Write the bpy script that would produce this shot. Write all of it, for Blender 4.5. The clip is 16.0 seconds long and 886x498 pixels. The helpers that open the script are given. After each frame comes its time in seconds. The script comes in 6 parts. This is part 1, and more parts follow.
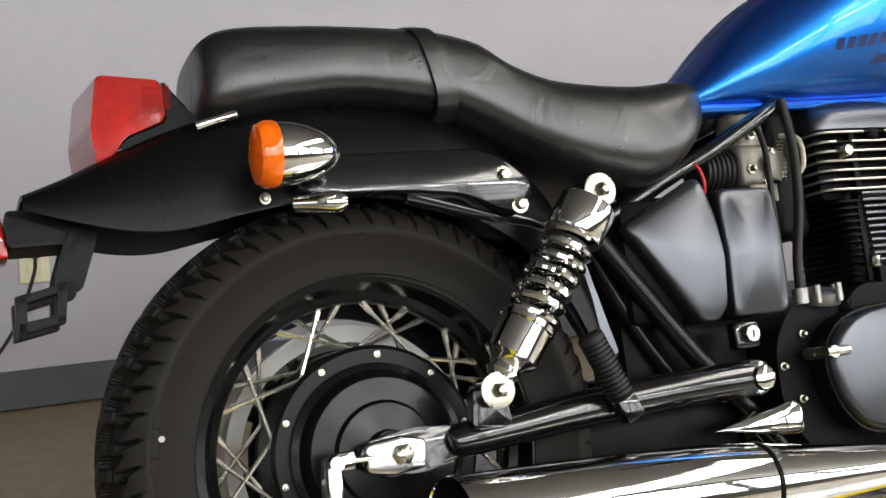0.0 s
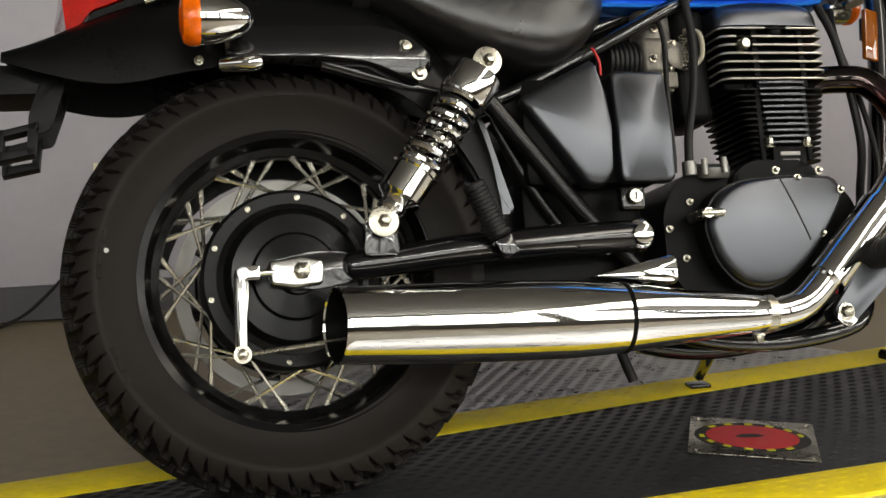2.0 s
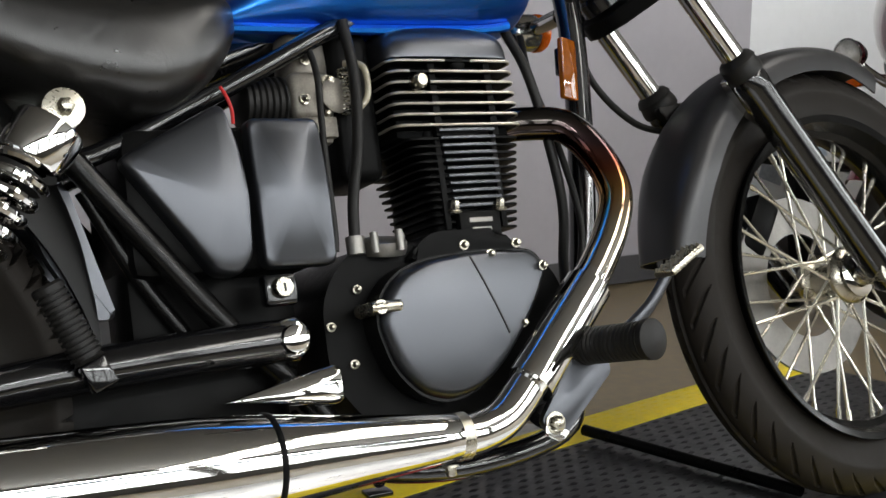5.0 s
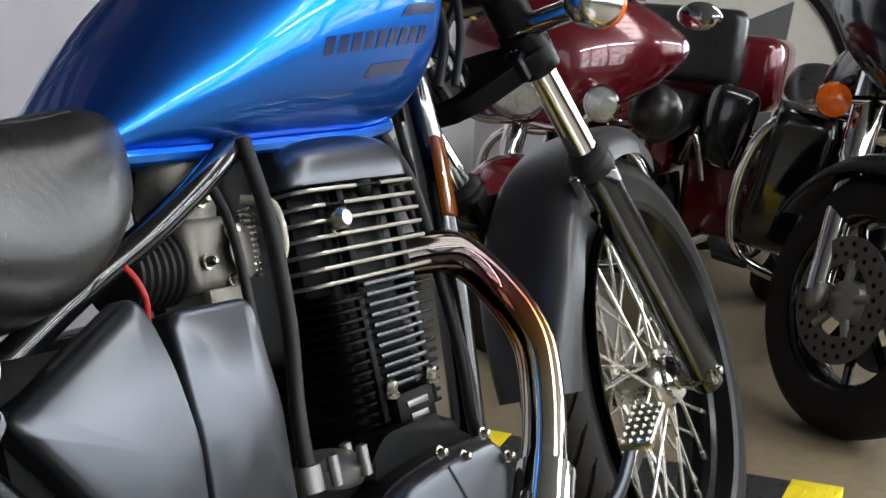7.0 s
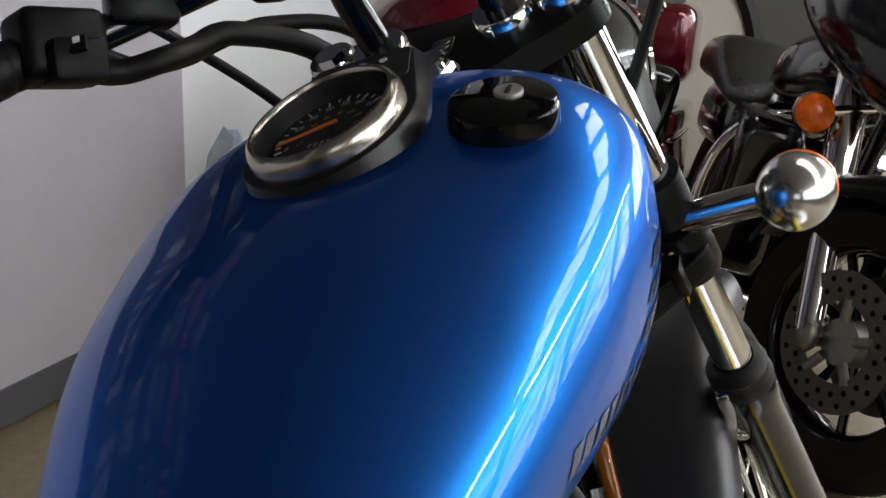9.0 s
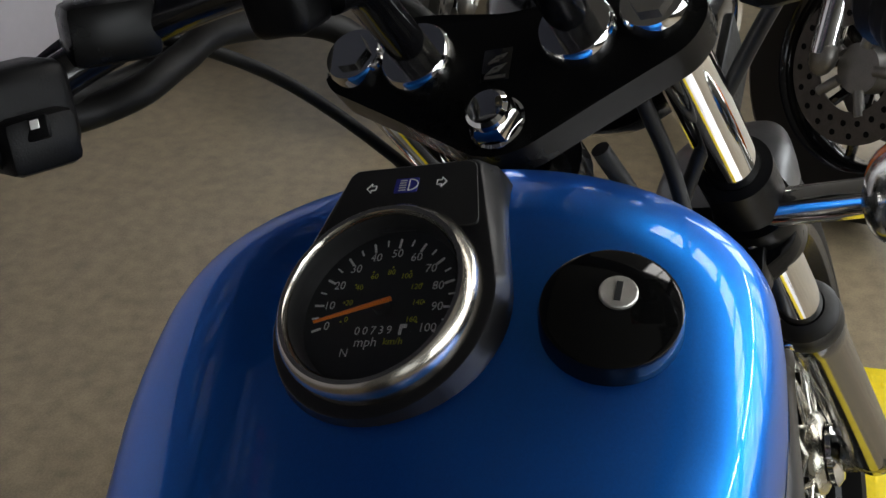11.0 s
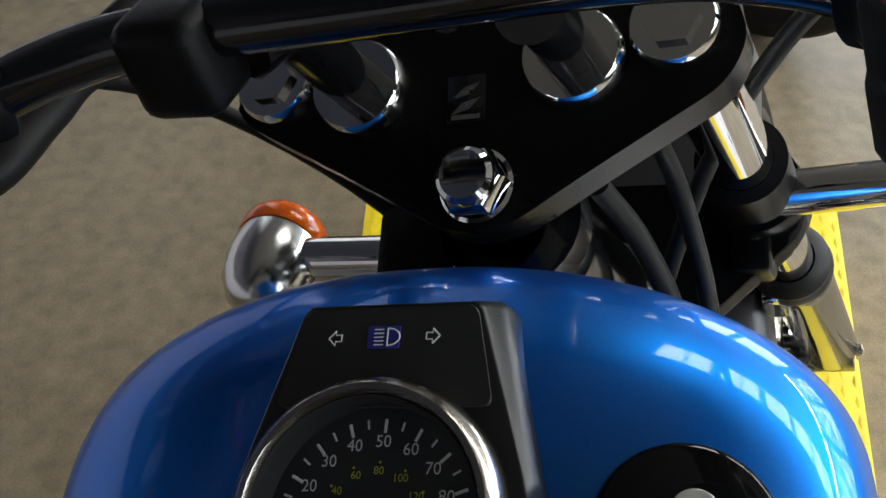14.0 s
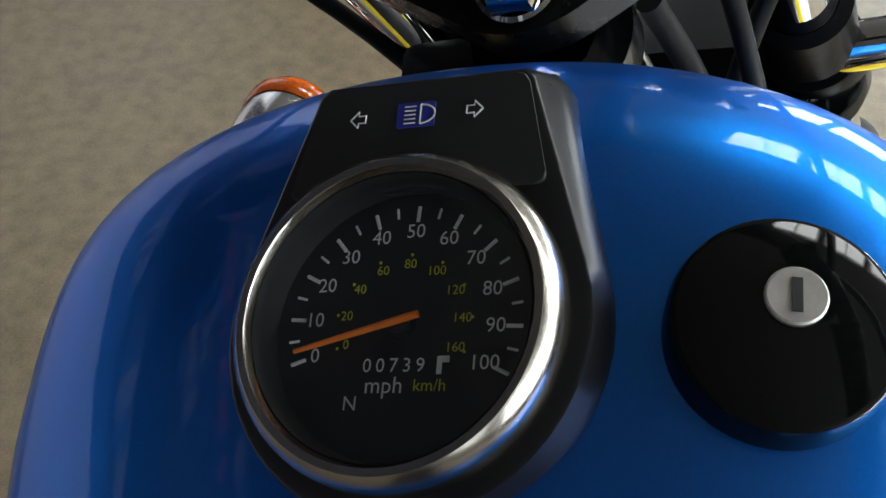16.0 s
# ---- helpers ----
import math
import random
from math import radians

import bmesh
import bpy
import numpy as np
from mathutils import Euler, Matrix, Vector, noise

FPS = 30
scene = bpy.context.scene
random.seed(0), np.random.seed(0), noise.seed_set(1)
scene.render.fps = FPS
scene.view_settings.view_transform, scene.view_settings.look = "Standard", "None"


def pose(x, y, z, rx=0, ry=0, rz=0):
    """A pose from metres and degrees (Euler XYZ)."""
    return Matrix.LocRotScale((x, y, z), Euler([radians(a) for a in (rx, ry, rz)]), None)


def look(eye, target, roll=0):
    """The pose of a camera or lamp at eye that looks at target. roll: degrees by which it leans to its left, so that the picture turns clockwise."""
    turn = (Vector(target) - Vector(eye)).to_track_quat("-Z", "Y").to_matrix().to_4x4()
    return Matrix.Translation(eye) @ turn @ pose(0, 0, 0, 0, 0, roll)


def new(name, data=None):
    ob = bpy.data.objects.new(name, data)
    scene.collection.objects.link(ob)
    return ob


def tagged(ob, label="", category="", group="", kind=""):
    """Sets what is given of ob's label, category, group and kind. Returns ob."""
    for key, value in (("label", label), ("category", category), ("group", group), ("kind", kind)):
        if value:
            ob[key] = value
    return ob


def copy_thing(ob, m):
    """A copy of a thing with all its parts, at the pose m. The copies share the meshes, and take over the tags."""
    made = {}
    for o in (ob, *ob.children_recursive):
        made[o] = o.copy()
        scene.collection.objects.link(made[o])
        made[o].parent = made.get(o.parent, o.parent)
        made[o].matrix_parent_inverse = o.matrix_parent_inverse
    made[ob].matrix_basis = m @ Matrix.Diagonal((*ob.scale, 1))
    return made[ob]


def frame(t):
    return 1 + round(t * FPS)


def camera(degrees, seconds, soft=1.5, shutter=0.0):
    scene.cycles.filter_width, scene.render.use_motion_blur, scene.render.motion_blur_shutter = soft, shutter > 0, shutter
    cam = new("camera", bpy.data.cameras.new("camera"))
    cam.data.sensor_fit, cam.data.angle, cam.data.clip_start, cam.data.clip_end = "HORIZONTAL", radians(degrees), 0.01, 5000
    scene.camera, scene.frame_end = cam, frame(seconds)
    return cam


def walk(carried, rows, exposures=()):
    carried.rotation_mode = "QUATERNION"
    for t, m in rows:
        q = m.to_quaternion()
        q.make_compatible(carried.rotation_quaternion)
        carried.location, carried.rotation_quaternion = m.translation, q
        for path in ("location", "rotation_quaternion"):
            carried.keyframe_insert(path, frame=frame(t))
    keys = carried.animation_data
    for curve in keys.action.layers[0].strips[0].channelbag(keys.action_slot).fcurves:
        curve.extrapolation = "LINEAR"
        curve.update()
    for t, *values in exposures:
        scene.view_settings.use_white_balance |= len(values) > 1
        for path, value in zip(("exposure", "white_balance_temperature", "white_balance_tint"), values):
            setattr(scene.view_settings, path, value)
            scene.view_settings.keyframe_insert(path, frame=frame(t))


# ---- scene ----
cam = camera(40.8, 16.0)
PATH = [
    (0, (-0.398, -1.282, 0.777), (0.297, 0.564, 0.443), 0.1),
    (0.5, (-0.365, -1.428, 0.72), (0.177, 0.47, 0.393), 0.1),
    (1, (-0.306, -1.553, 0.669), (0.169, 0.361, 0.34), 0.2),
    (1.5, (-0.238, -1.637, 0.639), (0.212, 0.284, 0.313), 0.2),
    (2, (-0.167, -1.649, 0.618), (0.283, 0.273, 0.295), 0.1),
    (2.5, (-0.058, -1.619, 0.62), (0.379, 0.307, 0.301), 0.1),
    (3, (0.036, -1.577, 0.611), (0.418, 0.36, 0.291), 0.1),
    (3.5, (0.123, -1.518, 0.63), (0.591, 0.398, 0.297), 0.2),
    (4, (0.138, -1.442, 0.63), (0.767, 0.428, 0.306), 0.6),
    (4.2, (0.132, -1.408, 0.639), (0.818, 0.442, 0.316), 0.7),
    (6.3, (-0.107, -0.812, 0.693), (1.295, 0.58, 0.381), 1.8),
    (6.5, (-0.115, -0.74, 0.715), (1.36, 0.574, 0.399), 2.2),
    (7, (-0.087, -0.549, 0.779), (1.566, 0.529, 0.458), 2.5),
    (7.5, (-0.03, -0.383, 0.851), (1.689, 0.584, 0.515), 2.0),
    (8, (0.043, -0.265, 0.897), (1.778, 0.67, 0.555), 1.8),
    (8.5, (0.132, -0.156, 0.952), (1.895, 0.718, 0.594), 1.8),
    (9, (0.207, -0.071, 1.004), (1.975, 0.75, 0.554), 1.0),
    (9.5, (0.291, -0.031, 1.051), (2.016, 0.757, 0.418), 0.9),
    (10, (0.361, 0.019, 1.113), (2.04, 0.76, 0.318), 0.8),
    (10.2, (0.377, 0.038, 1.142), (2.039, 0.763, 0.298), 0.7),
    (12.3, (0.458, 0.119, 1.300), (1.829, 0.648, -0.058), 0.5),
    (12.5, (0.480, 0.133, 1.312), (1.843, 0.636, -0.064), 0.4),
    (13, (0.526, 0.159, 1.320), (1.887, 0.623, -0.070), 0.4),
    (13.5, (0.565, 0.164, 1.297), (1.942, 0.602, -0.085), -0.1),
    (14, (0.582, 0.191, 1.259), (1.989, 0.592, -0.105), 0.7),
    (14.5, (0.596, 0.203, 1.224), (1.988, 0.603, -0.155), 0.7),
    (15, (0.599, 0.213, 1.188), (1.992, 0.615, -0.190), 0.6),
    (15.5, (0.593, 0.209, 1.170), (1.991, 0.607, -0.204), 0.8),
    (16, (0.578, 0.202, 1.164), (1.977, 0.602, -0.208), 0.8),
]
LIGHT = [(0, -0.18, 6800, 10), (1, -0.32, 7100, 10), (2.5, -0.76, 7350, 9), (4.2, -0.82, 7100, 9), (6.3, -0.36, 6350, 10), (7.5, -0.36, 6400, 10), (9, -0.6, 6650, 10), (10.2, -0.75, 6600, 10), (12.3, 0.06, 6450, 8), (13.5, -0.20, 6400, 8), (15, -0.06, 6250, 7), (16, 0.02, 6250, 7)]
walk(cam, [(t, look(eye, target, roll)) for t, eye, target, roll in PATH], LIGHT)

# ---------------------------------------------------------------- light
world = bpy.data.worlds.new("sky")
scene.world = world
world.use_nodes = True
wn = world.node_tree
sky = wn.nodes.new("ShaderNodeTexSky")
sky.sky_type, sky.sun_disc = "NISHITA", False
sky.sun_elevation, sky.sun_rotation = radians(40), radians(200)
wn.nodes["Background"].inputs[1].default_value = 0.06
wn.links.new(sky.outputs[0], wn.nodes["Background"].inputs[0])

# the shop floor lies below the turntable deck; the walls and the deck are turned against the motorcycle
ROOM = pose(0, 0, -0.107, 0, 0, 7)
TABLE = pose(0, 0, 0, 0, 0, 12)
BIKE = Matrix.Translation((0.0048, -0.0462, 0.0035)) @ pose(0, 0, 0, 0, 0, 2.27) @ pose(0, 0, 0, -17.45)


def window_light(name, u, v, z, w, h, watts, rz, rx=90, col=(0.93, 0.97, 1.0)):
    d = bpy.data.lights.new(name, "AREA")
    d.shape, d.size, d.size_y, d.energy, d.color = "RECTANGLE", w, h, watts, col
    ob = new(name, d)
    ob.matrix_world = ROOM @ pose(u, v, z, rx, 0, rz)
    return ob


# daylight in the shop windows: a bright strip of sky; the trees and street below it are the backdrop
for k in range(6):
    u = -2.95 + 1.9 * k
    window_light("window_daylight", u, -4.33, 2.76, 1.70, 0.14, 46, 0)
for k in range(2):
    window_light("window_daylight", 7.92, -3.35 + 1.75 * k, 1.85, 1.55, 1.70, 85, 90)
window_light("window_daylight", -3.93, -1.65, 1.62, 1.7, 1.35, 10, -90)

# ---------------------------------------------------------------- materials
def mat(name, col, rough=0.5, metal=0.0, coat=0.0, spec=0.5, var=0.0, var_scale=20.0, bump=0.0, bump_scale=200.0, rvar=0.0, trans=0.0, emit=None):
    m = bpy.data.materials.new(name)
    m.use_nodes = True
    nt = m.node_tree
    b = nt.nodes["Principled BSDF"]
    b.inputs["Base Color"].default_value = (*col, 1)
    b.inputs["Roughness"].default_value = rough
    b.inputs["Metallic"].default_value = metal
    b.inputs["Coat Weight"].default_value = coat
    b.inputs["Coat Roughness"].default_value = 0.04
    b.inputs["Specular IOR Level"].default_value = spec
    b.inputs["Transmission Weight"].default_value = trans
    if emit:
        b.inputs["Emission Color"].default_value = (*emit[0], 1)
        b.inputs["Emission Strength"].default_value = emit[1]
    tc = nt.nodes.new("ShaderNodeTexCoord")
    if var or rvar:
        n1 = nt.nodes.new("ShaderNodeTexNoise")
        n1.inputs["Scale"].default_value, n1.inputs["Detail"].default_value = var_scale, 6
        n2 = nt.nodes.new("ShaderNodeTexNoise")
        n2.inputs["Scale"].default_value, n2.inputs["Detail"].default_value = var_scale * 9, 3
        nt.links.new(tc.outputs["Object"], n1.inputs["Vector"])
        nt.links.new(tc.outputs["Object"], n2.inputs["Vector"])
        mx = nt.nodes.new("ShaderNodeMath")
        mx.operation = "MULTIPLY_ADD"
        mx.inputs[1].default_value = 0.6
        nt.links.new(n1.outputs["Fac"], mx.inputs[0])
        m2 = nt.nodes.new("ShaderNodeMath")
        m2.operation = "MULTIPLY"
        m2.inputs[1].default_value = 0.4
        nt.links.new(n2.outputs["Fac"], m2.inputs[0])
        nt.links.new(m2.outputs[0], mx.inputs[2])
        if var:
            r = nt.nodes.new("ShaderNodeMapRange")
            r.inputs["From Min"].default_value, r.inputs["From Max"].default_value = 0.3, 0.7
            r.inputs["To Min"].default_value, r.inputs["To Max"].default_value = 1 - var, 1 + var
            nt.links.new(mx.outputs[0], r.inputs["Value"])
            mul = nt.nodes.new("ShaderNodeVectorMath")
            mul.operation = "SCALE"
            mul.inputs[0].default_value = col
            nt.links.new(r.outputs[0], mul.inputs["Scale"])
            nt.links.new(mul.outputs[0], b.inputs["Base Color"])
        if rvar:
            r = nt.nodes.new("ShaderNodeMapRange")
            r.inputs["From Min"].default_value, r.inputs["From Max"].default_value = 0.3, 0.7
            r.inputs["To Min"].default_value, r.inputs["To Max"].default_value = max(0.02, rough - rvar), rough + rvar
            nt.links.new(mx.outputs[0], r.inputs["Value"])
            nt.links.new(r.outputs[0], b.inputs["Roughness"])
    if bump:
        n3 = nt.nodes.new("ShaderNodeTexNoise")
        n3.inputs["Scale"].default_value, n3.inputs["Detail"].default_value = bump_scale, 4
        nt.links.new(tc.outputs["Object"], n3.inputs["Vector"])
        bp = nt.nodes.new("ShaderNodeBump")
        bp.inputs["Strength"].default_value, bp.inputs["Distance"].default_value = bump, 0.001
        nt.links.new(n3.outputs["Fac"], bp.inputs["Height"])
        nt.links.new(bp.outputs[0], b.inputs["Normal"])
    return m


BLUE = mat("blue_metallic_paint", (0.0, 0.226, 0.80), 0.37, 1.0, 0.65, var=0.10, var_scale=900)
bn = BLUE.node_tree
flake = bn.nodes["Principled BSDF"]
flake.inputs["Specular Tint"].default_value = (0.10, 0.50, 1.0, 1)
ground, bmix = bn.nodes.new("ShaderNodeBsdfPrincipled"), bn.nodes.new("ShaderNodeMixShader")
ground.inputs["Base Color"].default_value, ground.inputs["Roughness"].default_value = (0.004, 0.019, 0.19, 1), 0.45
ground.inputs["Coat Weight"].default_value, ground.inputs["Coat Roughness"].default_value = 0.65, 0.04
ground.inputs["Specular IOR Level"].default_value = 0.25
bmix.inputs[0].default_value = 0.66
bn.links.new(ground.outputs[0], bmix.inputs[1])
bn.links.new(flake.outputs[0], bmix.inputs[2])
bn.links.new(bmix.outputs[0], bn.nodes["Material Output"].inputs[0])
BLACK = mat("black_gloss_enamel", (0.004, 0.004, 0.0045), 0.16, 0, 0.5, rvar=0.08, var_scale=15)
SATIN = mat("satin_black_paint", (0.0035, 0.0035, 0.0035), 0.30, 0, 0.0, 0.14, rvar=0.05, var_scale=12, bump=0.03, bump_scale=900)
RIMB = mat("black_rim_enamel", (0.004, 0.004, 0.004), 0.22, 0, 0, 0.22, rvar=0.06, var_scale=20)
GRAPH = mat("graphite_satin_cover", (0.090, 0.094, 0.104), 0.32, 0.92, 0.0, rvar=0.015, var_scale=14, bump=0.02, bump_scale=1200)
ENGB = mat("engine_black_cast", (0.004, 0.004, 0.004), 0.40, 0.0, 0, 0.06, rvar=0.1, var_scale=25, bump=0.15, bump_scale=700)
CHROME = mat("chrome", (0.74, 0.73, 0.71), 0.045, 1.0, rvar=0.025, var_scale=9)
SATCH = mat("hazy_chrome", (0.66, 0.65, 0.63), 0.19, 1.0, rvar=0.04, var_scale=20)
DULLCH = mat("zinc_plated_steel", (0.45, 0.425, 0.355), 0.28, 1.0, var=0.12, rvar=0.08, var_scale=40)
ALU = mat("cast_aluminium", (0.24, 0.23, 0.215), 0.42, 0.9, var=0.2, rvar=0.12, var_scale=35, bump=0.12, bump_scale=500)
FINED = mat("polished_fin_edge", (0.62, 0.585, 0.52), 0.36, 0.9, rvar=0.08, var_scale=40)
CARBM = mat("grubby_cast_alloy", (0.19, 0.175, 0.15), 0.5, 0.6, var=0.4, rvar=0.15, var_scale=45, bump=0.15, bump_scale=400)
PULLEY = mat("bare_pulley_alloy", (0.62, 0.61, 0.58), 0.42, 0.45, rvar=0.05, var_scale=6)
SPOKE = mat("plated_spoke", (0.80, 0.77, 0.68), 0.26, 0.9)
RUBBER = mat("tyre_rubber", (0.0120, 0.0100, 0.0083), 0.62, 0, 0, 0.17, var=0.22, var_scale=10, rvar=0.1, bump=0.12, bump_scale=420)
RUBB = mat("black_rubber", (0.008, 0.0075, 0.007), 0.5, 0, 0, 0.25, var=0.15, var_scale=30, bump=0.15, bump_scale=300)
LEATHER = mat("black_vinyl", (0.009, 0.0085, 0.008), 0.32, 0, 0, 0.75, rvar=0.07, var_scale=18, bump=0.22, bump_scale=900)
PLASTIC = mat("black_grained_plastic", (0.0045, 0.0045, 0.005), 0.40, 0, 0, 0.12, rvar=0.08, var_scale=30, bump=0.2, bump_scale=900)
# soft creases in the vinyl
ln = LEATHER.node_tree
lt, lno, lb = (ln.nodes.new(k) for k in ("ShaderNodeTexCoord", "ShaderNodeTexNoise", "ShaderNodeBump"))
lno.inputs["Scale"].default_value, lno.inputs["Detail"].default_value, lno.inputs["Distortion"].default_value = 16, 3, 1.2
lb.inputs["Strength"].default_value, lb.inputs["Distance"].default_value = 0.32, 0.006
fine_bump = [n for n in ln.nodes if n.bl_idname == "ShaderNodeBump" and n != lb][0]
ln.links.new(lt.outputs["Object"], lno.inputs["Vector"])
ln.links.new(lno.outputs["Fac"], lb.inputs["Height"])
ln.links.new(lb.outputs[0], fine_bump.inputs["Normal"])
RED = mat("red_lens", (0.34, 0.006, 0.003), 0.07, 0, 0.3, var=0.45, var_scale=28, bump=0.25, bump_scale=260)
AMBER = mat("amber_lens", (0.80, 0.13, 0.003), 0.09, 0, 0.3, var=0.38, var_scale=45, bump=0.25, bump_scale=320)
REDPL = mat("red_switch_plastic", (0.33, 0.006, 0.005), 0.5, 0, 0, 0.2, var=0.08, var_scale=60)
WIRER = mat("red_wire", (0.45, 0.01, 0.01), 0.5)
ORANGE = mat("orange_needle", (0.75, 0.18, 0.015), 0.5)
WHITE = mat("white_print", (0.75, 0.75, 0.73), 0.6)
YELPR = mat("yellow_print", (0.55, 0.55, 0.02), 0.6)
BLUEPR = mat("blue_print", (0.03, 0.035, 0.30), 0.4)
DIALB = mat("dial_black", (0.012, 0.012, 0.012), 0.6)
GLASS = bpy.data.materials.new("clear_lens")
GLASS.use_nodes = True
gn = GLASS.node_tree
gn.nodes.remove(gn.nodes["Principled BSDF"])
gt, gg, gm = gn.nodes.new("ShaderNodeBsdfTransparent"), gn.nodes.new("ShaderNodeBsdfGlossy"), gn.nodes.new("ShaderNodeMixShader")
gg.inputs["Roughness"].default_value, gm.inputs[0].default_value = 0.03, 0.03
gn.links.new(gt.outputs[0], gm.inputs[1])
gn.links.new(gg.outputs[0], gm.inputs[2])
gn.links.new(gm.outputs[0], gn.nodes["Material Output"].inputs[0])
LAMPG = mat("headlamp_glass", (0.74, 0.74, 0.70), 0.12, 0.6, 0.6, var=0.3, var_scale=50, bump=0.8, bump_scale=70)
BURG = mat("burgundy_paint", (0.115, 0.003, 0.010), 0.20, 0.25, 1.0, var=0.1, var_scale=600)
DARKBR = mat("heat_tinted_chrome", (0.33, 0.25, 0.20), 0.07, 1.0, rvar=0.03, var_scale=9)
hn = DARKBR.node_tree
htc, hsx, hno, had, hra = (hn.nodes.new(k) for k in ("ShaderNodeTexCoord", "ShaderNodeSeparateXYZ", "ShaderNodeTexNoise", "ShaderNodeMath", "ShaderNodeValToRGB"))
hno.inputs["Scale"].default_value = 14
had.operation = "MULTIPLY_ADD"
had.inputs[1].default_value = 0.06
hn.links.new(htc.outputs["Object"], hsx.inputs[0])
hn.links.new(htc.outputs["Object"], hno.inputs["Vector"])
hn.links.new(hno.outputs["Fac"], had.inputs[0])
hn.links.new(hsx.outputs["Z"], had.inputs[2])
hn.links.new(had.outputs[0], hra.inputs[0])
for pos_, col_ in ((0.36, (0.72, 0.70, 0.66)), (0.47, (0.66, 0.58, 0.44)), (0.515, (0.55, 0.30, 0.10)), (0.545, (0.26, 0.075, 0.04)), (0.575, (0.085, 0.050, 0.055)), (0.62, (0.060, 0.054, 0.050))):
    e_ = hra.color_ramp.elements.new(pos_)
    e_.color = (*col_, 1)
hra.color_ramp.elements.remove(hra.color_ramp.elements[0])
hra.color_ramp.elements.remove(hra.color_ramp.elements[-1])
hn.links.new(hra.outputs[0], hn.nodes["Principled BSDF"].inputs["Base Color"])
DECAL = mat("dark_decal", (0.008, 0.022, 0.09), 0.25, 0, 0.5)

# ---------------------------------------------------------------- mesh helpers
def part(name, bm, material, parent, label="", sharp=38):
    me = bpy.data.meshes.new(name)
    bmesh.ops.recalc_face_normals(bm, faces=bm.faces)
    bm.to_mesh(me)
    bm.free()
    me.materials.append(material)
    me.shade_smooth()
    me.set_sharp_from_angle(angle=radians(sharp))
    ob = new(name, me)
    ob.parent = parent
    if label:
        tagged(ob, label)
    return ob


def thing(name, m, label, category, group="", kind=""):
    ob = new(name)
    ob.empty_display_size = 0.1
    ob.matrix_world = m
    return tagged(ob, label, category, group, kind)


def join(*bms):
    """Many bmeshes as one."""
    out = bms[0]
    for b in bms[1:]:
        me = bpy.data.meshes.new("tmp")
        b.to_mesh(me)
        b.free()
        out.from_mesh(me)
        bpy.data.meshes.remove(me)
    return out


def frame_of(d, hint=(0, 0, 1)):
    d = Vector(d).normalized()
    h = Vector(hint)
    if abs(d.dot(h)) > 0.97:
        h = Vector((1, 0, 0))
    x = h.cross(d).normalized()
    return Matrix((x, d.cross(x), d)).transposed()


def lathe(profile, p0=(0, 0, 0), d=(0, 0, 1), seg=40, closed=False):
    """Profile of (radius, height) turned about the axis d through p0."""
    bm = bmesh.new()
    f, p0 = frame_of(d), Vector(p0)
    rings = []
    for r, h in profile:
        if r < 1e-6:
            rings.append([bm.verts.new(p0 + f @ Vector((0, 0, h)))])
        else:
            rings.append([bm.verts.new(p0 + f @ Vector((r * math.cos(2 * math.pi * i / seg), r * math.sin(2 * math.pi * i / seg), h))) for i in range(seg)])
    pairs = list(zip(rings, rings[1:]))
    if closed:
        pairs.append((rings[-1], rings[0]))
    for a, b in pairs:
        for i in range(seg):
            j = (i + 1) % seg
            if len(a) == 1 and len(b) == 1:
                continue
            if len(a) == 1:
                bm.faces.new((a[0], b[i], b[j]))
            elif len(b) == 1:
                bm.faces.new((a[i], a[j], b[0]))
            else:
                bm.faces.new((a[i], a[j], b[j], b[i]))
    return bm


def smooth_path(pts, n=6):
    """Catmull-Rom through the points; the points may carry a radius as their fourth number."""
    P = [np.array(p, float) for p in pts]
    P = [2 * P[0] - P[1]] + P + [2 * P[-1] - P[-2]]
    out = []
    for i in range(1, len(P) - 2):
        for k in range(n):
            t = k / n
            a, b, c, d = P[i - 1:i + 3]
            out.append(0.5 * (2 * b + (c - a) * t + (2 * a - 5 * b + 4 * c - d) * t * t + (3 * b - a - 3 * c + d) * t ** 3))
    return out + [P[-2]]


def tube(pts, r=0.01, seg=12, n=6, closed=False, flat=1.0):
    """A pipe along the points, smoothed when n > 1; flat squeezes the section."""
    path = smooth_path(pts, n) if n > 1 else [np.array(p, float) for p in pts]
    bm, rings, up = bmesh.new(), [], None
    for i, p in enumerate(path):
        a, b = path[max(i - 1, 0)][:3], path[min(i + 1, len(path) - 1)][:3]
        d = Vector(b - a).normalized()
        if up is None:
            up = Vector((0, 0, 1)) if abs(d.z) < 0.9 else Vector((0, 1, 0))
        x = up.cross(d).normalized()
        up = d.cross(x)
        rr = p[3] if len(p) > 3 else r
        rings.append([bm.verts.new(Vector(p[:3]) + x * rr * flat * math.cos(2 * math.pi * k / seg) + up * rr * math.sin(2 * math.pi * k / seg)) for k in range(seg)])
    for a, b in zip(rings, rings[1:]):
        for k in range(seg):
            j = (k + 1) % seg
            bm.faces.new((a[k], a[j], b[j], b[k]))
    bm.faces.new(rings[0])
    bm.faces.new(rings[-1])
    return bm


def rod(a, b, r, seg=8, r2=None):
    return tube([(*a, r), (*b, r if r2 is None else r2)], seg=seg, n=1)


